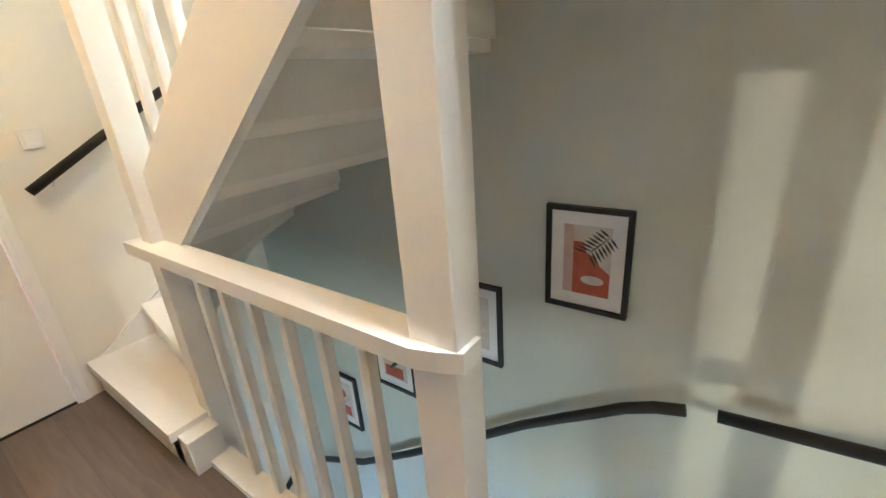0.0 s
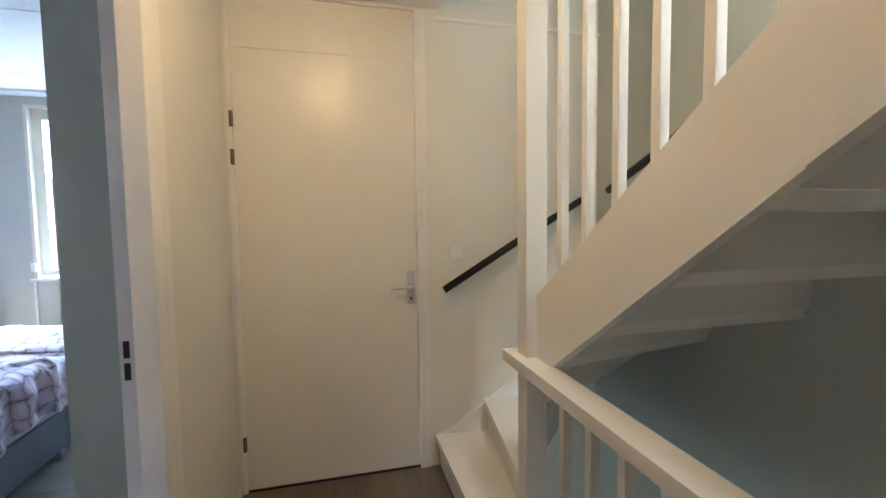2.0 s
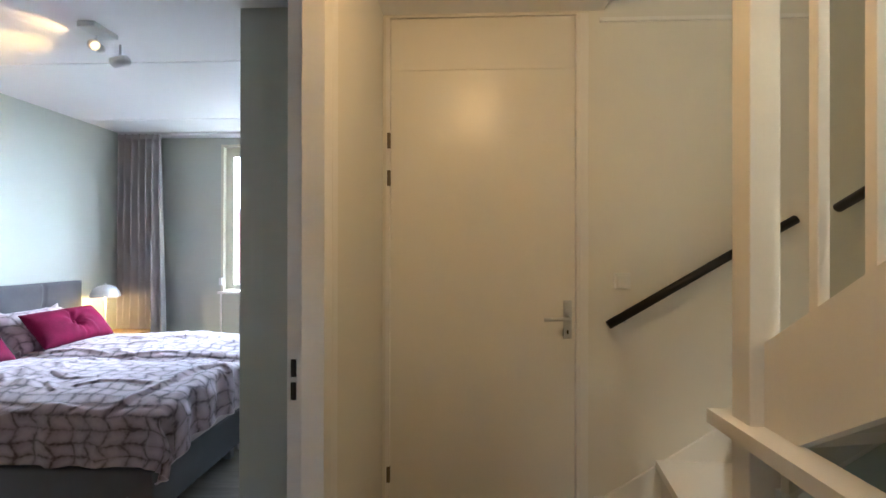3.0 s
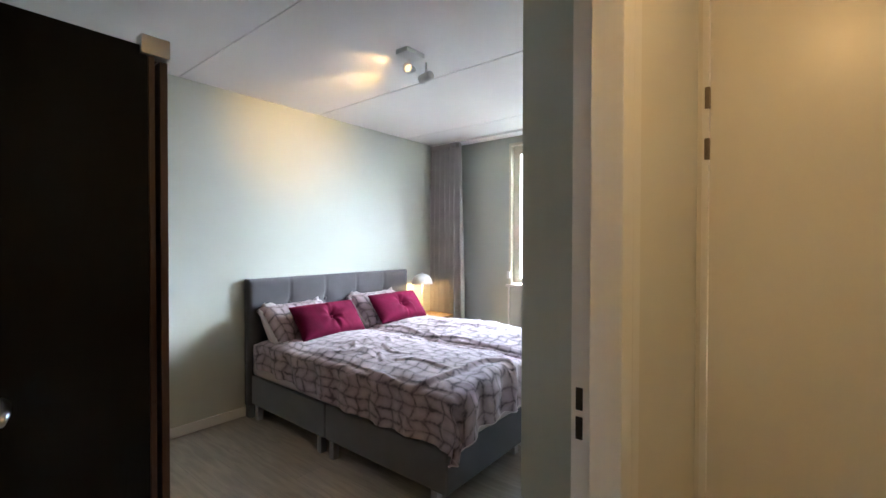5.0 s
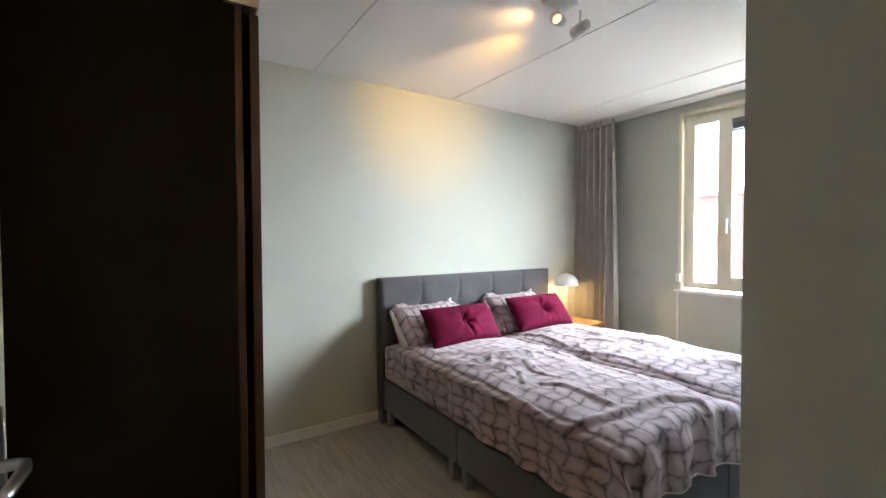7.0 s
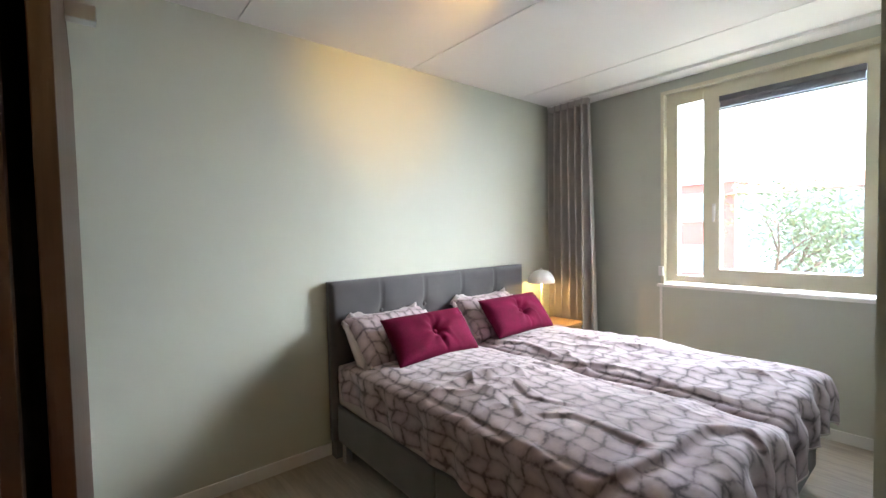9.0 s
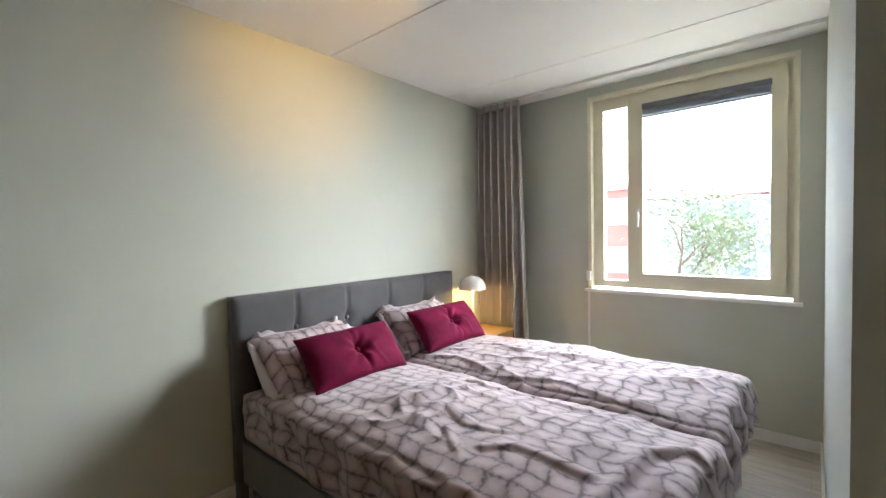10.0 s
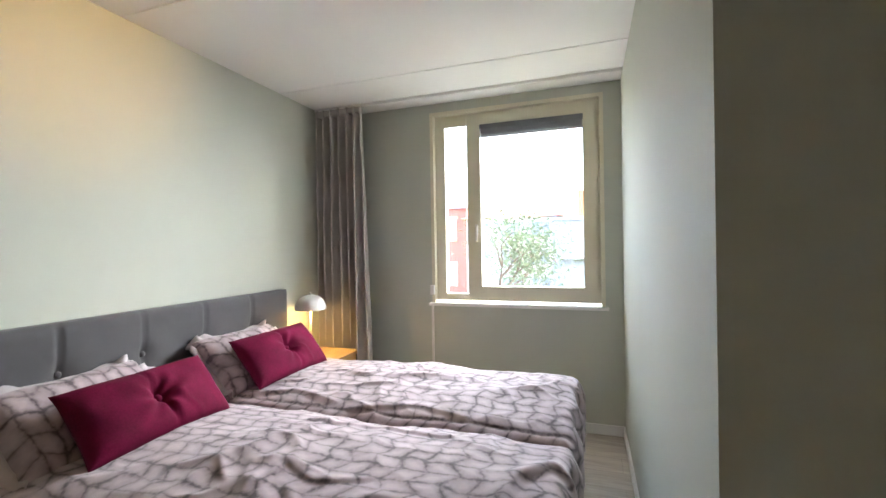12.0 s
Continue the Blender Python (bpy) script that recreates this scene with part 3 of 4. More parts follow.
def picture(x0, x1, z0, z1, kind, label):
    y = YR
    ob = thing("picture", ((x0 + x1) / 2, y, z0), label, "picture", "framed prints on the stairwell wall")
    f = 0.018
    bm = boxes((x0, y - 0.022, z0, x0 + f, y, z1), (x1 - f, y - 0.022, z0, x1, y, z1), (x0 + f, y - 0.022, z0, x1 - f, y, z0 + f), (x0 + f, y - 0.022, z1 - f, x1 - f, y, z1))
    part("frame", bm, FRAME_BLACK, ob)
    part("mat", boxes((x0 + f, y - 0.010, z0 + f, x1 - f, y - 0.002, z1 - f)), MATB, ob, "white mat board")
    w, h = x1 - x0, z1 - z0
    X, Z = (lambda u: x0 + u * w), (lambda v: z0 + v * h)
    pr = part("print", boxes((X(0.22), y - 0.0125, Z(0.17), X(0.78), y - 0.010, Z(0.83))), SAND, ob, "abstract print in sand and terracotta")
    if kind == "palm":
        part("blush_band", boxes((X(0.22), y - 0.014, Z(0.17), X(0.34), y - 0.0125, Z(0.83))), BLUSH, pr)
        bm = bmesh.new()
        pts = [(0.34, 0.17), (0.78, 0.17), (0.78, 0.40), (0.66, 0.47), (0.60, 0.55), (0.50, 0.58), (0.46, 0.68), (0.34, 0.68)]
        bm.faces.new([bm.verts.new((X(u), y - 0.0142, Z(v))) for u, v in pts])
        part("terracotta_shape", bm, TERRA, pr)
        bm = bmesh.new()
        bm.faces.new([bm.verts.new((X(0.58 + 0.14 * math.cos(a)), y - 0.0150, Z(0.32 + 0.045 * math.sin(a)))) for a in [k * math.pi / 8 for k in range(16)]])
        part("oval", bm, SAND, pr)
        bm = bmesh.new()
        for k in range(8):
            s = k / 7
            c = (X(0.52 + 0.24 * s), Z(0.58 + 0.17 * s))
            leaf_shape(bm, y - 0.0155, c, (c[0] - 0.055 * (1 - 0.3 * s), c[1] + 0.014 + 0.014 * s), 0.0045)
            leaf_shape(bm, y - 0.0155, c, (c[0] + 0.028, c[1] - 0.052 * (1 - 0.3 * s)), 0.0045)
        leaf_shape(bm, y - 0.0155, (X(0.5), Z(0.56)), (X(0.77), Z(0.76)), 0.0025)
        part("palm_leaf", bm, LEAFINK, pr)
    elif kind == "vase":
        part("vase", boxes((X(0.40), y - 0.014, Z(0.20), X(0.64), y - 0.0125, Z(0.36))), TERRA, pr)
        bm = bmesh.new()
        for k in range(5):
            c = (X(0.52), Z(0.50 + 0.05 * k))
            for sgn in (-1, 1):
                leaf_shape(bm, y - 0.0145, c, (c[0] + sgn * 0.036, c[1] + 0.022), 0.009)
        leaf_shape(bm, y - 0.0145, (X(0.52), Z(0.36)), (X(0.52), Z(0.78)), 0.0025)
        part("sprig", bm, LEAFINK, pr)
    else:
        part("terracotta_shape", boxes((X(0.26), y - 0.014, Z(0.20), X(0.70), y - 0.0125, Z(0.38))), TERRA, pr)
        bm = bmesh.new()
        bm.faces.new([bm.verts.new((X(0.48 + 0.14 * math.cos(a)), y - 0.0145, Z(0.62 + 0.09 * math.sin(a)))) for a in [k * math.pi / 10 for k in range(20)]])
        part("disc", bm, TERRA, pr)
        bm = bmesh.new()
        leaf_shape(bm, y - 0.0150, (X(0.36), Z(0.32)), (X(0.70), Z(0.56)), 0.012)
        part("stroke", bm, BLUSH if kind == "sun" else LEAFINK, pr)
    return ob


picture(-0.376, -0.079, 0.53, 0.927, "palm", "black-framed terracotta print with a dark palm leaf")
picture(-0.873, -0.575, 0.143, 0.54, "vase", "black-framed print of a leafy sprig in a vase")
picture(-1.41, -1.112, -0.26, 0.137, "stroke", "black-framed abstract print with a dark stroke")
picture(-1.93, -1.635, -0.765, -0.35, "sun", "black-framed abstract print with a round sun shape")

# ---- window ----
win = thing("window_1", (XW, -2.0, WZ0), "cream window with a narrow fixed light and a wide sash", "window", kind="structure")
fx0, fx1 = XW - 0.11, XW - 0.045
part("casing", boxes((XW - 0.12, WY0, WZ0, XW + 0.010, WY0 + 0.028, WZ1), (XW - 0.12, WY1 - 0.028, WZ0, XW + 0.010, WY1, WZ1), (XW - 0.12, WY0 + 0.028, WZ1 - 0.028, XW + 0.010, WY1 - 0.028, WZ1)), WINF, win, "cream painted casing")
a0, a1, zb, zt = WY0 + 0.028, WY1 - 0.028, WZ0 + 0.03, WZ1 - 0.028
part("frame", boxes((fx0, a0, zb, fx1, a0 + 0.085, zt), (fx0, a1 - 0.035, zb, fx1, a1, zt), (fx0, a0 + 0.085, zb, fx1, a1 - 0.035, zb + 0.055), (fx0, a0 + 0.085, zt - 0.04, fx1, a1 - 0.035, zt), (fx0, -2.385, zb + 0.055, fx1, -2.335, zt - 0.04)), WINF, win)
s0, s1, sb, st = -2.335, a1 - 0.035, zb + 0.055, zt - 0.04
sash = part("sash", boxes((fx0 + 0.01, s0, sb, fx1 + 0.022, s0 + 0.07, st), (fx0 + 0.01, s1 - 0.085, sb, fx1 + 0.022, s1, st), (fx0 + 0.01, s0 + 0.07, sb, fx1 + 0.022, s1 - 0.085, sb + 0.065), (fx0 + 0.01, s0 + 0.07, st - 0.07, fx1 + 0.022, s1 - 0.085, st)), WINF, win)
for nm, y0, y1, z0, z1 in (("pane", a0 + 0.085, -2.385, sb, st), ("pane", s0 + 0.07, s1 - 0.085, sb + 0.065, st - 0.07)):
    p = part(nm, boxes((fx0 + 0.03, y0 - 0.004, z0 - 0.004, fx0 + 0.036, y1 + 0.004, z1 + 0.004)), GLASS, win, "clear glass")
    p.visible_shadow = False
hd = part("window_handle", boxes((fx1 + 0.022, s0 + 0.02, 1.50, fx1 + 0.030, s0 + 0.045, 1.60), bevel=0.003), PLASTIC, win, "white window handle")
part("lever", boxes((fx1 + 0.030, s0 + 0.024, 1.46, fx1 + 0.05, s0 + 0.042, 1.58), bevel=0.006), PLASTIC, hd)
part("window_sill", boxes((XW - 0.045, WY0 - 0.02, WZ0 - 0.012, XW + 0.045, WY1 + 0.02, WZ0 + 0.012), bevel=0.004), WHITE, win)
part("vent_strip", boxes((fx1, a0 + 0.085, zt - 0.038, fx1 + 0.012, -2.385, zt - 0.10)), WINF, win)
bl = thing("roller_blind", (XW, -1.9, 2.38), "rolled-up dark grey pleated blind at the sash top", "blind")
part("head_rail", boxes((fx1 + 0.024, s0 + 0.07, st - 0.108, fx1 + 0.045, s1 - 0.08, st - 0.068), bevel=0.003), BLIND, bl)
part("pleats", boxes(*[(fx1 + 0.024, s0 + 0.075, st - 0.113 - 0.006 * k, fx1 + 0.042, s1 - 0.085, st - 0.109 - 0.006 * k) for k in range(8)]), BLIND, bl)
part("bottom_bar", boxes((fx1 + 0.022, s0 + 0.07, st - 0.175, fx1 + 0.046, s1 - 0.08, st - 0.160), bevel=0.003), material("grey_bar", (0.3, 0.3, 0.3), 0.4, 0.3), bl)
wc = thing("blind_control", (XW, -2.67, 1.05), "white control box on the window casing with a wall duct", "blind control")
part("box", boxes((XW + 0.010, -2.70, 1.02, XW + 0.035, -2.665, 1.10), bevel=0.003), PLASTIC, wc)
part("cable_duct", boxes((XW, -2.70, 0.075, XW + 0.010, -2.682, 0.925)), PLASTIC, wc)

# ---- curtain ----
rail = thing("curtain_rail", (-4.50, -2.4, H), "white ceiling-mounted curtain rail over the window", "curtain rail")
part("rail", boxes((-4.525, YS + 0.005, H - 0.022, -4.49, YN - 0.005, H), bevel=0.003), PLASTIC, rail)


def curtain_mesh():
    bm = bmesh.new()
    nu, nv = 160, 24
    grid = []
    for j in range(nv + 1):
        v = j / nv
        z = 0.03 + v * (H - 0.05)
        row = []
        for i in range(nu + 1):
            u = i / nu
            spread = 0.42 + 0.06 * (1 - v)
            y = YS + 0.03 + u * spread
            ph = u * 2 * math.pi * 6.2 + 0.9 * math.sin(5 * u + 0.6)
            amp = 0.026 + 0.036 * (1 - v) ** 0.6
            x = -4.50 + (amp + 0.012) * math.sin(ph) + 0.05 * (1 - v) * math.exp(-((u - 0.82) / 0.12) ** 2) - 0.05 * (1 - v) * math.exp(-((u - 0.66) / 0.04) ** 2) + 0.012 * (1 - v) * math.sin(2.3 * ph + 4 * v)
            y += 0.012 * math.cos(ph) * (1 - v)
            row.append(bm.verts.new((x, y, z)))
        grid.append(row)
    for a, b in zip(grid, grid[1:]):
        for i in range(nu):
            bm.faces.new((a[i], a[i + 1], b[i + 1], b[i]))
    return bm


cu = thing("curtain", (-4.50, YS + 0.3, 0.03), "drawn-back grey-brown pleated curtain hanging in the corner", "curtain")
cob = part("cloth", curtain_mesh(), CURTAIN, cu, "", True)
cob.modifiers.new("thickness", "SOLIDIFY").thickness = 0.004
part("heading_tape", boxes((-4.53, YS + 0.02, H - 0.075, -4.47, YS + 0.45, H - 0.023), bevel=0.01), CURTAIN, cu)

# ---- wardrobe ----
wr = thing("wardrobe", (-0.66, -2.48, 0), "tall black-brown wardrobe with sliding doors", "wardrobe")
part("side_panel", boxes((-0.9255, -1.752, 0, XE - 0.005, -1.73, 2.01), bevel=0.001), WARDROBE, wr)
part("front_post", boxes((-0.943, -1.757, 0, -0.926, -1.727, 2.01), bevel=0.002), WARD_EDGE, wr, "dark brown front edge")
part("side_panel", boxes((-0.925, -3.25, 0, XE - 0.005, -3.228, 2.01), bevel=0.001), WARDROBE, wr)
part("back_panel", boxes((XE - 0.02, -3.228, 0, XE - 0.006, -1.752, 2.01)), WARDROBE, wr)
part("top_panel", boxes((-0.902, -3.228, 1.985, XE - 0.02, -1.752, 2.008)), WARDROBE, wr)
part("bottom_panel", boxes((-0.902, -3.228, 0.05, XE - 0.02, -1.752, 0.075)), WARDROBE, wr)
part("inner_door", boxes((-0.942, -3.22, 0.03, -0.927, -1.757, 1.98), bevel=0.001), WARDROBE, wr)
part("sliding_door", boxes((-0.986, -3.22, 0.03, -0.964, -1.752, 1.985), bevel=0.002), WARD_EDGE, wr, "dark brown sliding door in front of the carcass")
part("door_guide", boxes((-0.963, -2.50, 1.66, -0.943, -2.48, 1.668)), METAL, wr)
part("top_track", boxes((-0.985, -3.24, 2.010, -0.915, -1.76, 2.035), bevel=0.002), WARDROBE, wr)
part("track_end_cap", boxes((-0.982, -1.765, 1.985, -0.905, -1.715, 2.042), bevel=0.003), METAL, wr, "silver-grey track end cap")
part("track_bracket", boxes((-1.045, -2.47, 1.945, -0.9865, -2.43, 1.985), bevel=0.003), METAL, wr, "silver-grey bracket")

# ---- bed ----
bed = thing("boxspring_bed", (-3.08, -2.55, 0), "grey upholstered double box-spring bed", "bed")
BX0, BX1, BY0, BY1 = -3.99, -2.175, -3.575, -1.56
hb = bmesh.new()
nu, nv = 120, 40
gr = []
ZB, ZT = 0.10, 1.12
for j in range(nv + 1):
    row = []
    for i in range(nu + 1):
        u, v = i / nu, j / nv
        x, z = -4.0 + u * 1.84, ZB + v * (ZT - ZB)
        d = 0.0
        for k in range(1, 5):
            d -= 0.011 * math.exp(-((u - k / 5) * 1.84 / 0.008) ** 2)
        for k in range(1, 5):
            for zz in (0.90, 0.58):
                r2 = ((u - k / 5) * 1.84) ** 2 + (z - zz) ** 2
                d -= 0.022 * math.exp(-r2 / 0.05 ** 2)
        edge = min(u * 1.84, (1 - u) * 1.84, (ZT - z))
        d -= 0.02 * math.exp(-edge / 0.012)
        row.append(hb.verts.new((x, -3.575 + d, z)))
    gr.append(row)
for a, b in zip(gr, gr[1:]):
    for i in range(nu):
        hb.faces.new((a[i], a[i + 1], b[i + 1], b[i]))
rim = [r[0] for r in gr] + gr[-1][1:] + [r[-1] for r in gr[::-1]][1:] + gr[0][::-1][1:-1]
back = [hb.verts.new((v.co.x, -3.655, v.co.z)) for v in rim]
for k in range(len(rim)):
    k2 = (k + 1) % len(rim)
    hb.faces.new((rim[k], rim[k2], back[k2], back[k]))
hb.faces.new(back)
bmesh.ops.recalc_face_normals(hb, faces=hb.faces)
head = part("headboard", hb, GREYCLOTH, bed, "tufted grey fabric headboard", True)
for k in range(1, 5):
    part("button", lathe([(0.016, 0), (0.014, 0.006), (0.007, 0.010), (0, 0.011)], 12, (-4.0 + 1.84 * k / 5, -3.598, 0.90), Matrix.Rotation(radians(-90), 4, "X")), GREYCLOTH, head, "", True)
part("headboard_foot", boxes((-2.21, -3.65, 0, -2.165, -3.58, 0.10)), BOXCLOTH, bed)
part("headboard_foot", boxes((-3.995, -3.65, 0, -3.95, -3.58, 0.10)), BOXCLOTH, bed)
XM = -3.085
for x0, x1 in ((BX0, XM - 0.004), (XM + 0.004, BX1)):
    for y0, y1 in ((BY0, -2.60), (-2.59, BY1)):
        part("box_base", boxes((x0, y0, 0.115, x1, y1, 0.345), bevel=0.012), BOXCLOTH, bed)
    part("mattress", boxes((x0 + 0.004, BY0, 0.347, x1 - 0.004, BY1 + 0.01, 0.605), bevel=0.035), SHEET, bed, "mattress in a pale pink sheet", True)
for x in (BX0 + 0.06, XM - 0.07, XM + 0.07, BX1 - 0.028):
    for y in (BY0 + 0.07, -2.665, -2.53, BY1 - 0.09):
        part("leg", boxes((x - 0.022, y - 0.022, 0, x + 0.022, y + 0.022, 0.118), bevel=0.002), METAL, bed, "square silver leg")


def fold(p, seed):
    q = Vector((p[0] * 1.0, p[1] * 1.0, seed))
    return noise.noise(q * 3.0) * 0.5 + abs(noise.noise(q * 6.0 + Vector((3, 1, 0)))) * 0.35


def crease(s, r, lines):
    """Height of the sharp creases at (s, r): each line is (height, width, points), steep on one side."""
    total = 0.0
    for high_, wide, pts in lines:
        best, side = 9.0, 1.0
        for (a, b), (c, d) in zip(pts, pts[1:]):
            dx, dy = c - a, d - b
            f = min(1.0, max(0.0, ((s - a) * dx + (r - b) * dy) / (dx * dx + dy * dy)))
            dist = math.hypot(s - a - f * dx, r - b - f * dy)
            if dist < best:
                best, side = dist, (s - a) * dy - (r - b) * dx
        if best < 5 * wide:
            k = wide if side > 0 else 2.2 * wide
            total += high_ * math.exp(-(best / k) ** 2) - 0.35 * high_ * math.exp(-((best - 2.2 * wide) / wide) ** 2) * (side > 0)
    return total


def duvet(x0, x1, hang0, hang1, foot, seed, label, lines=()):
    """A quilt over one mattress. hang0, hang1: how far it hangs over the low-x and the high-x side; foot: over the foot end."""
    bm = bmesh.new()
    uvl = bm.loops.layers.uv.new("UVMap")
    y0, y1 = -3.47, BY1 + 0.01
    nu, nv = 150, 230
    top, R = 0.63, 0.05
    grid, uvs = [], []
    w = x1 - x0

    def drop(s, limit):
        """Past the edge by s: outward and downward shifts round a soft corner."""
        if s <= 0:
            return 0.0, 0.0
        q = R * math.pi / 2
        if s < q:
            a = s / R
            return R * math.sin(a), R * (1 - math.cos(a))
        return R + 0.02 * (s - q), R + (s - q)

    for j in range(nv + 1):
        row, urow = [], []
        r = (j / nv) * (y1 - y0 + foot)
        for i in range(nu + 1):
            t = r / (y1 - y0)
            h0, h1 = hang0 * (0.45 + 0.55 * min(t, 1)), hang1 * (0.76 + 0.24 * min(1.6 * t, 1.0))
            s = -h0 + (i / nu) * (w + h0 + h1)
            ox, dz = 0.0, 0.0
            x = min(max(s, 0), w) + x0
            if s < 0:
                a, b = drop(-s, h0)
                ox, dz = -a, b
            elif s > w:
                a, b = drop(s - w, h1)
                ox, dz = a, b
            rr = min(r, y1 - y0)
            oy = 0.0
            if r > y1 - y0:
                a, b = drop(r - (y1 - y0), foot)
                oy = a
                dz = max(dz, b) + 0.25 * min(dz, b)
            u = min(max(s / w, 0), 1)
            crown = 0.06 * (math.sin(math.pi * min(max(u, 0.0), 1.0)) ** 0.6) * min(1, 0.6 + t)
            n = fold((s, r), seed)
            diag = math.sin(17 * (s * 0.55 + r * 0.75) + 4.0 * noise.noise(Vector((s * 1.7, r * 1.7, seed + 9))))
            ridge = max(0.0, noise.noise(Vector((s * 1.1 + 5, r * 1.1, seed)))) * max(0, diag) ** 3
            c1 = (1 - abs(noise.noise(Vector((s * 2.2 + r * 1.3 + 3, r * 2.6 - s, seed + 4))))) ** 9
            c2 = (1 - abs(noise.noise(Vector((s * 5 - r * 3, r * 4 + s * 2, seed + 1))))) ** 8
            area = 0.35 + max(0.0, noise.noise(Vector((s * 1.6, r * 1.6, seed + 20)))) * 1.6
            lump = 0.018 * n + 0.016 * ridge + 0.013 * c1 * area + 0.011 * c2 * area + 0.5 * crease(s, r, lines)
            start = min(1, r / 0.10)
            z = top - 0.01 + (crown + lump + 0.012) * (0.35 + 0.65 * start) - dz
            side = min(1, dz / 0.1)
            wob = side * (0.018 * math.sin(23 * r + 3 * n) + 0.02 * n)
            px, py = x + ox * (1 + 0.0) + (wob if s > w else -wob if s < 0 else 0), y0 + rr + oy
            if r > y1 - y0:
                py += side * 0.022 * (math.sin(26 * s + 4 * n) + 0.6)
            row.append(bm.verts.new((px, py, max(z, 0.16))))
            urow.append((s, r))
        grid.append(row)
        uvs.append(urow)
    for j in range(nv):
        for i in range(nu):
            f = bm.faces.new((grid[j][i], grid[j][i + 1], grid[j + 1][i + 1], grid[j + 1][i]))
            f.smooth = True
            for lp, (jj, ii) in zip(f.loops, ((j, i), (j, i + 1), (j + 1, i + 1), (j + 1, i))):
                lp[uvl].uv = uvs[jj][ii]
    ob = solid("duvet", bm, KNIT, label, "duvet", group="duvets", smooth=True)
    ob.modifiers.new("thickness", "SOLIDIFY").thickness = 0.012
    edge = ob.data.vertices
    cols = nu + 1
    part("piping", tube([edge[nv * cols + i].co for i in range(0, cols, 3)], 0.004, 6), SHEET, ob, "pale pink piped hem", True)
    return ob


duvet(XM + 0.045, BX1 - 0.03, 0.06, 0.295, 0.30, 2.0, "rumpled grey-pink chunky-knit print duvet hanging over the bed side", (
    (0.030, 0.018, ((0.84, 1.70), (0.64, 1.78), (0.38, 1.81), (0.26, 1.90), (0.30, 2.0))),
    (0.020, 0.013, ((0.91, 1.20), (0.86, 1.34), (0.86, 1.49))), (0.016, 0.011, ((0.83, 1.27), (0.85, 1.44))),
    (0.016, 0.012, ((0.65, 1.34), (0.59, 1.44), (0.60, 1.71))), (0.015, 0.011, ((0.95, 1.09), (0.90, 1.23))),
    (0.014, 0.010, ((0.62, 1.14), (0.70, 1.25))), (0.012, 0.010, ((0.50, 1.05), (0.56, 1.20), (0.52, 1.36))),
    (0.014, 0.012, ((0.16, 0.9), (0.10, 1.2), (0.12, 1.5)))))
duvet(BX0 + 0.03, XM - 0.05, 0.16, 0.07, 0.28, 7.0, "smoother grey-pink chunky-knit print duvet beside the window", (
    (0.018, 0.014, ((0.80, 0.30), (0.72, 0.55), (0.78, 0.80))), (0.015, 0.012, ((0.70, 0.20), (0.60, 0.50))),
    (0.012, 0.012, ((0.82, 0.95), (0.74, 1.25), (0.80, 1.5))), (0.010, 0.010, ((0.45, 0.5), (0.38, 0.8)))))


def pillow_mesh(w, h, t, tuft=0.0, seed=0.0, flange=0.0, uv=False):
    """A pillow lying in x and y, w by h, t thick; tuft: depth of the buttoned middle."""
    bm = bmesh.new()
    uvl = bm.loops.layers.uv.new("UVMap")
    n, m = 56, 40
    for sgn in (1, -1):
        grid = []
        for j in range(m + 1):
            row = []
            for i in range(n + 1):
                a, b = 2 * i / n - 1, 2 * j / m - 1
                e = max(0.0, (1 - abs(a) ** 2.6)) ** 0.5 * max(0.0, (1 - abs(b) ** 2.6)) ** 0.5
                x = a * w / 2 * (1 - 0.045 * (1 - abs(a)) * 0 - 0.05 * (1 - b * b) * abs(a) ** 3)
                y = b * h / 2 * (1 - 0.06 * (1 - a * a) * abs(b) ** 3)
                z = t / 2 * e * (1 + 0.18 * noise.noise(Vector((a * 2, b * 2, seed))))
                if tuft:
                    r = math.hypot(a * w, b * h)
                    z -= tuft * math.exp(-(r / (2 * 0.05)) ** 2) * 1.0
                    ang = math.atan2(b * h, a * w)
                    z += 0.006 * math.sin(7 * ang + seed) * math.exp(-((r - 0.13) / 0.10) ** 2)
                    pull = math.exp(-((a + 0.10 * b) * w / 0.022) ** 2)
                    z -= 0.020 * pull * e * (1 - 0.4 * abs(b))
                    z += 0.007 * e * math.exp(-((a - 0.22 + 0.25 * b) * w / 0.02) ** 2) * (b < 0)
                else:
                    z += 0.012 * e * abs(noise.noise(Vector((a * 5 + seed, b * 5, 3))))
                row.append(bm.verts.new((x, y, sgn * max(z, 0.002))))
            grid.append(row)
        for j in range(m):
            for i in range(n):
                q = (grid[j][i], grid[j][i + 1], grid[j + 1][i + 1], grid[j + 1][i])
                f = bm.faces.new(q if sgn > 0 else q[::-1])
                f.smooth = True
                for lp in f.loops:
                    lp[uvl].uv = (lp.vert.co.x + 0.3 * sgn + seed, lp.vert.co.y)
    bmesh.ops.remove_doubles(bm, verts=bm.verts, dist=0.0045)
    return bm


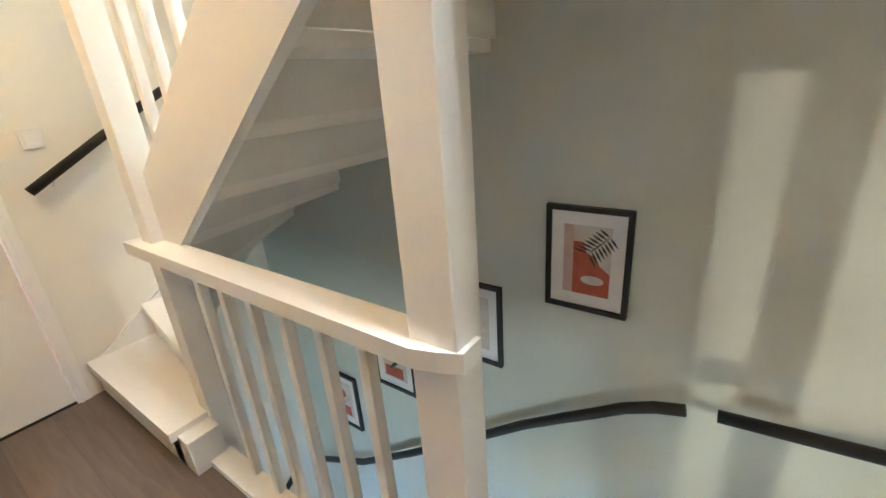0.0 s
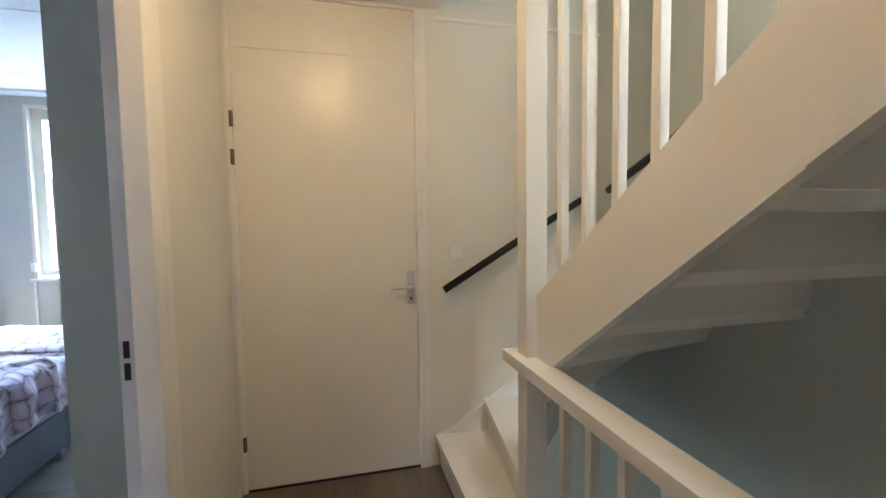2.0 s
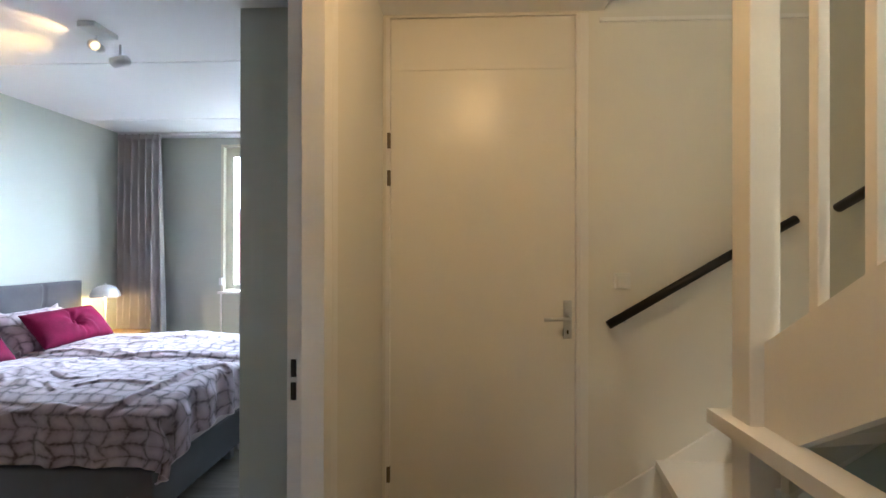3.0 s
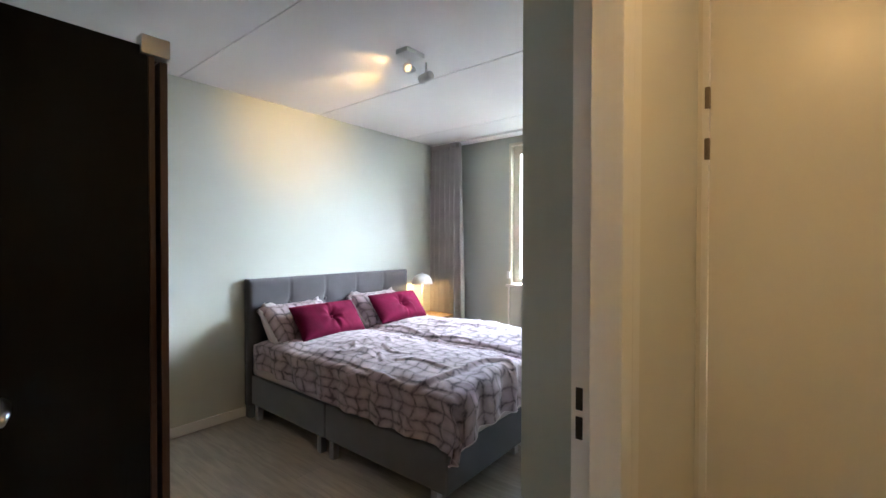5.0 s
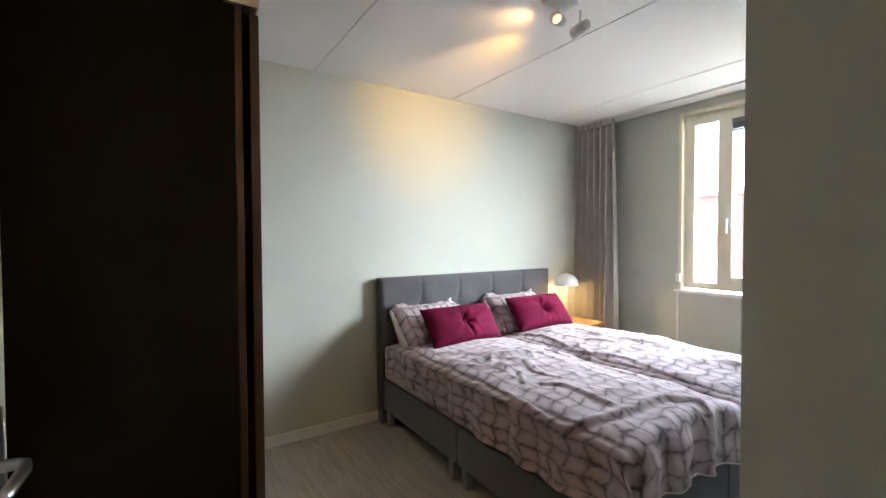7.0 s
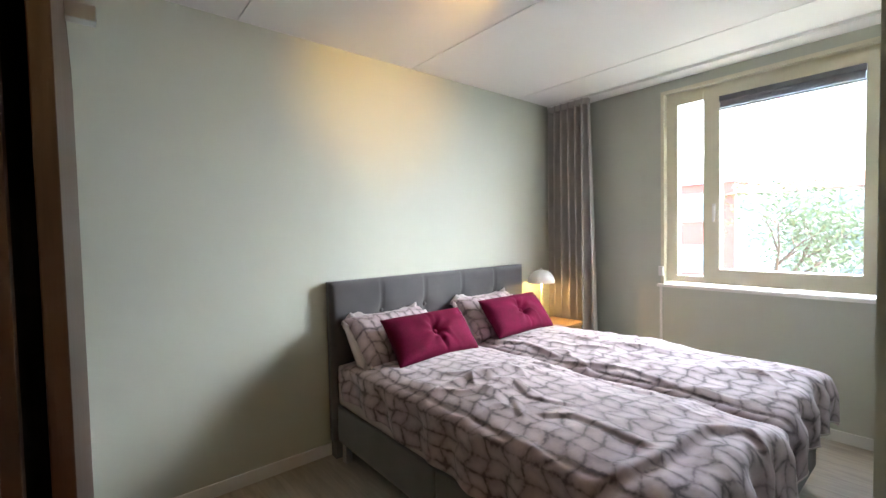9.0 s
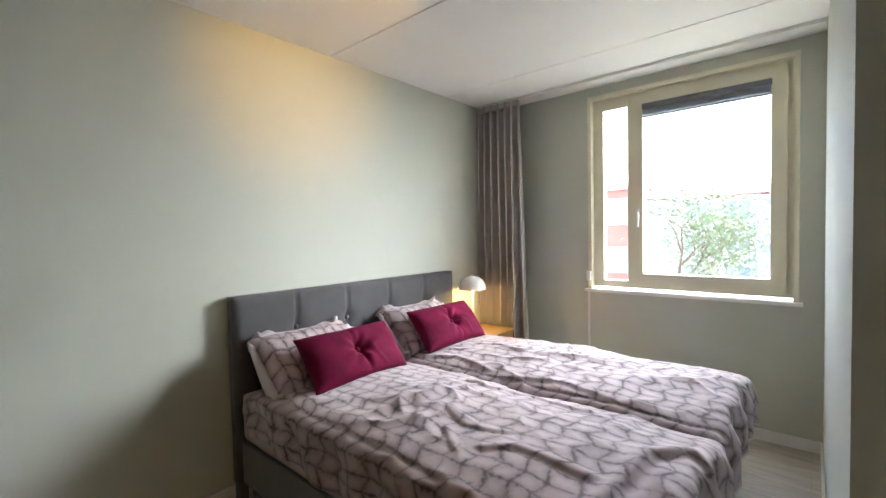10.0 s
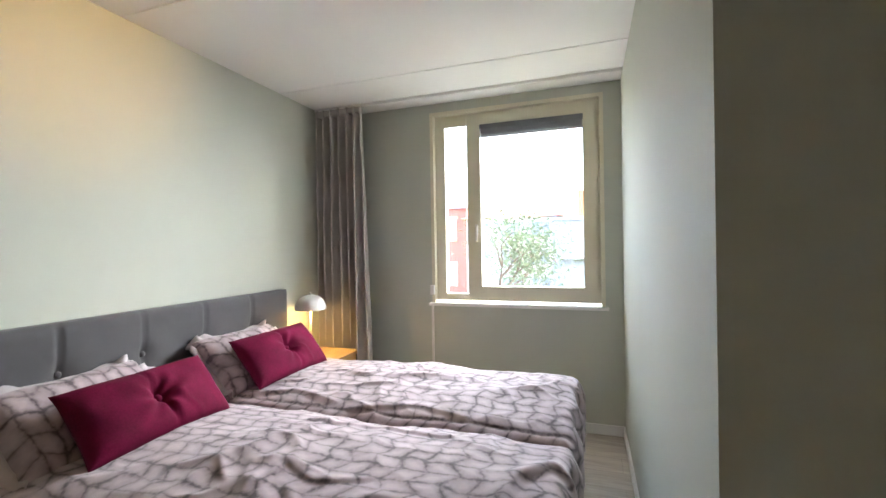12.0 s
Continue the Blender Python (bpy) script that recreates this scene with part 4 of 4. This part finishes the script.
def hem_mesh(w, h, f=0.035):
    """The flat flange round a pillow case, gently waved."""
    bm = bmesh.new()
    pts = []
    for k in range(96):
        a = 2 * math.pi * k / 96
        c, s = math.cos(a), math.sin(a)
        x = math.copysign(abs(c) ** 0.35, c)
        y = math.copysign(abs(s) ** 0.35, s)
        pts.append((x, y, 0.016 * math.sin(7 * a + 0.5) + 0.009 * math.sin(19 * a)))
    rings = [[bm.verts.new((x * (w / 2 - 0.02 + d), y * (h / 2 - 0.02 + d), z * (d / f) + dz)) for x, y, z in pts] for d, dz in ((0, 0.004), (f + 0.02, 0.003), (f + 0.02, -0.003), (0, -0.004))]
    for a, b in zip(rings, rings[1:] + rings[:1]):
        for k in range(96):
            bm.faces.new((a[k], a[(k + 1) % 96], b[(k + 1) % 96], b[k]))
    return bm


def pillow(x, y, z, lean, spin, seed):
    m = Matrix.Translation((x, y, z)) @ Matrix.Rotation(radians(spin + 180), 4, "Z") @ Matrix.Rotation(radians(lean), 4, "X")
    ob = thing("pillow", (x, y, z), "pillow in a grey-pink knit-print case with a pale hem", "pillow", "bed pillows")
    bm = pillow_mesh(0.62, 0.42, 0.20, 0, seed)
    bm.transform(m)
    part("cushion", bm, KNIT, ob, "", True)
    bm = hem_mesh(0.61, 0.41, 0.034)
    bm.transform(m)
    part("hem", bm, HEM, ob, "pale flat hem", True)


def cushion(x, y, z, lean, spin, seed):
    m = Matrix.Translation((x, y, z)) @ Matrix.Rotation(radians(spin + 180), 4, "Z") @ Matrix.Rotation(radians(lean), 4, "X")
    ob = thing("throw_cushion", (x, y, z), "raspberry velvet cushion with a buttoned middle", "cushion", "velvet cushions")
    bm = pillow_mesh(0.62, 0.32, 0.17, 0.045, seed)
    bm.transform(m)
    part("cover", bm, VELVET, ob, "", True)
    bm = lathe([(0.017, 0), (0.015, 0.006), (0.008, 0.010), (0, 0.011)], 12, (0, 0, 0.038))
    bm.transform(m)
    part("button", bm, VELVET, ob, "", True)


pillow(-2.52, -3.38, 0.755, 40, 2, 1.3)
pillow(-3.42, -3.38, 0.77, 40, -2, 4.1)
cushion(-2.63, -3.17, 0.785, 50, 0, 2.2)
cushion(-3.47, -3.20, 0.80, 50, 0, 5.7)

# ---- bedside ----
ns_ = thing("nightstand", (-4.19, -3.45, 0), "small oak-topped nightstand with dark legs", "nightstand")
part("top", boxes((-4.44, -3.64, 0.565, -4.03, -3.23, 0.59), bevel=0.003), OAK, ns_)
part("drawer", boxes((-4.42, -3.62, 0.43, -4.05, -3.25, 0.563), bevel=0.003), OAK, ns_)
for x in (-4.42, -4.05):
    for y in (-3.62, -3.25):
        part("leg", boxes((x - 0.012, y - 0.012, 0, x + 0.012, y + 0.012, 0.565)), FRAME_BLACK, ns_, "black metal leg")
tl = thing("table_lamp", (-4.125, -3.475, 0.59), "white mushroom table lamp lit beside the bed", "lamp")
part("base", lathe([(0, 0), (0.07, 0), (0.07, 0.012), (0.012, 0.02), (0, 0.02)], 24, (-4.125, -3.475, 0.59)), SHADE, tl, "", True)
part("stem", lathe([(0.010, 0.018), (0.010, 0.40), (0, 0.40)], 12, (-4.125, -3.475, 0.59)), BRASS, tl, "pale brass stem", True)
part("shade", lathe([(0.118, 0.365), (0.116, 0.39), (0.105, 0.42), (0.085, 0.448), (0.055, 0.468), (0.02, 0.478), (0.0, 0.479), (0.0, 0.474), (0.02, 0.473), (0.054, 0.463), (0.082, 0.444), (0.101, 0.418), (0.112, 0.39), (0.115, 0.365), (0.118, 0.365)], 32, (-4.125, -3.475, 0.59)), SHADE, tl, "domed white shade", True)
part("knob", lathe([(0.010, 0), (0.010, 0.015), (0.004, 0.02), (0, 0.02)], 12, (-4.125, -3.475, 1.067)), SHADE, tl, "", True)

# ---- ceiling spots ----
sp = thing("ceiling_spotlight", (-2.46, -2.08, H), "white twin ceiling spotlight with one lit head", "spotlight")
part("base_plate", boxes((-2.53, -2.13, H - 0.03, -2.37, -2.03, H), bevel=0.006), SHADE, sp)


def spot_head(at, to, lit):
    at, to = Vector(at), Vector(to)
    m = (to - at).to_track_quat("Z", "Y").to_matrix().to_4x4()
    hdp = part("head", lathe([(0.0, -0.05), (0.022, -0.05), (0.030, -0.04), (0.031, 0.045), (0.027, 0.045), (0.026, 0.01), (0, 0.01)], 24, at, m), SHADE, sp, "white cylindrical spot head", True)
    part("arm", tube([at, (at.x, at.y, H - 0.03)], 0.006, 8), SHADE, sp, "", True)
    part("bulb", lathe([(0, 0.03), (0.015, 0.03), (0.024, 0.012), (0.0, 0.0105)], 16, at, m), BULB if lit else PLASTIC, hdp, "glowing bulb" if lit else "")


spot_head((-2.58, -2.06, 2.495), (-2.72, -3.667, 2.3), False)
spot_head((-2.475, -2.11, 2.53), (-1.2, -1.5, 2.3), True)

# ---- outside ----
structure("ground", boxes((-400, -400, -3.2, -5.1, 400, -3.0)), GRASS, "green and paved ground outside the house", "ground")
structure("wall_outside", boxes((XW - 0.42, YS - 4, -3.0, XW - 0.31, WY0 - 0.05, 5.5), (XW - 0.42, WY1 + 0.05, -3.0, XW - 0.31, YR + 0.1, 5.5), (XW - 0.42, WY0 - 0.05, -3.0, XW - 0.31, WY1 + 0.05, WZ0 - 0.03)), BRICK_RED, "red brick outer wall of the house", "wall")


def building(x, y0, y1, top, mat, storeys, bays, label, roof=0.0, win_mat=None):
    ob = thing("apartment_building", (x, (y0 + y1) / 2, -3.0), label, "building")
    part("wall", boxes((x - 9, y0, -3.0, x, y1, top)), mat, ob)
    if roof:
        bm = bmesh.new()
        v = [bm.verts.new(p) for p in ((x + 0.4, y0 - 0.4, top), (x + 0.4, y1 + 0.4, top), (x - 9.4, y1 + 0.4, top), (x - 9.4, y0 - 0.4, top), (x - 4.5, y0 - 0.4, top + roof), (x - 4.5, y1 + 0.4, top + roof))]
        for q in ((0, 1, 5, 4), (2, 3, 4, 5), (1, 2, 5), (3, 0, 4), (3, 2, 1, 0)):
            bm.faces.new([v[i] for i in q])
        part("roof", bm, ROOF, ob)
    else:
        part("roof", boxes((x - 9.1, y0 - 0.15, top, x + 0.15, y1 + 0.15, top + 0.25)), SLATE, ob)
    sh, bw = (top + 3.0) / storeys, (y1 - y0) / bays
    for s in range(storeys):
        for b in range(bays):
            a, z = y0 + bw * (b + 0.22), -3.0 + sh * (s + 0.3)
            w = part("window", boxes((x, a - 0.08, z - 0.08, x + 0.05, a + bw * 0.56 + 0.08, z + sh * 0.5 + 0.08)), RENDER_W, ob)
            part("pane", boxes((x + 0.05, a, z, x + 0.06, a + bw * 0.27, z + sh * 0.5)), SKYGLASS, w)
            part("pane", boxes((x + 0.05, a + bw * 0.29, z, x + 0.06, a + bw * 0.56, z + sh * 0.5)), SKYGLASS, w)
    return ob


building(-36, -24, -11.2, 4.6, BRICK_RED, 2, 3, "red brick flats with a flat roof across the street")
building(-36.1, -11.2, -3.9, 3.7, RENDER_W, 3, 3, "pale rendered flats with a red tiled roof", 1.3)
grey = building(-34, -4.0, 1.0, 3.2, SLATE, 2, 4, "grey-clad flats with an orange upper storey")
part("upper_storey", boxes((-42, -2.2, 3.45, -34.5, 1.2, 5.4)), ORANGE, grey, "orange timber upper storey")
part("balcony", boxes((-34.0, -3.4, 0.4, -33.0, -0.4, 0.55)), RENDER_W, grey)
building(-38, 3.0, 22, 5.0, BRICK_RED, 3, 6, "red brick flats further along the street")


def tree(x, y, height, radius, seed, label):
    rnd = random.Random(seed)
    ob = thing("tree", (x, y, -3.0), label, "tree")
    bm = bmesh.new()
    tips = []

    def limb(p, d, length, r, depth):
        pts, q = [p], p.copy()
        for _ in range(3):
            d = (d + Vector((rnd.uniform(-0.2, 0.2), rnd.uniform(-0.2, 0.2), rnd.uniform(-0.05, 0.15)))).normalized()
            q = q + d * length / 3
            pts.append(q.copy())
        for k, (a, b) in enumerate(zip(pts, pts[1:])):
            s = (b - a).normalized().orthogonal()
            t = s.cross((b - a).normalized())
            ra, rb = r * (1 - 0.2 * k), r * (1 - 0.2 * (k + 1))
            A = [bm.verts.new(a + ra * (math.cos(c) * s + math.sin(c) * t)) for c in [i * math.pi / 3 for i in range(6)]]
            B = [bm.verts.new(b + rb * (math.cos(c) * s + math.sin(c) * t)) for c in [i * math.pi / 3 for i in range(6)]]
            for i in range(6):
                bm.faces.new((A[i], A[(i + 1) % 6], B[(i + 1) % 6], B[i]))
        if depth == 0:
            tips.append(q)
            return
        for k in range(4 if depth > 1 else 3):
            a = rnd.uniform(0, 6.28)
            limb(pts[rnd.choice((2, 3))], (d * 0.5 + Vector((math.cos(a), math.sin(a), rnd.uniform(0.1, 0.8)))).normalized(), length * 0.62, r * 0.5, depth - 1)

    limb(Vector((x, y, -3.0)), Vector((0, 0, 1)), height * 0.45, 0.10, 3)
    part("trunk", bm, BARK, ob)
    verts, faces = [], []
    for tip in tips:
        for _ in range(60):
            c = tip + Vector([rnd.gauss(0, radius * 0.17) for _ in range(3)])
            a = Vector([rnd.uniform(-1, 1) for _ in range(3)]).normalized() * 0.075
            b = a.orthogonal().normalized() * 0.035
            k = len(verts)
            verts += [c - a, c + b, c + a, c - b]
            faces.append((k, k + 1, k + 2, k + 3))
    me = bpy.data.meshes.new("crown")
    me.from_pydata([tuple(v) for v in verts], [], faces)
    me.materials.append(LEAF)
    cr = new("crown", me)
    cr.parent = ob
    cr.matrix_parent_inverse = ob.matrix_basis.inverted()
    cr["kind"] = "stuff"


tree(-15.5, -4.7, 5.9, 2.5, 3, "leafy young green tree outside the window")

mast = thing("leaning_mast", (-32, -5.37, -3.0), "thin grey mast leaning above the roofs", "mast")
part("pole", tube([(-32, -5.37, -3.0), (-32, -8.88, 6.3)], 0.09, 8), SLATE, mast, "", True)
part("foot_plate", boxes((-32.3, -5.67, -3.0, -31.7, -5.07, -2.95), bevel=0.01), SLATE, mast)
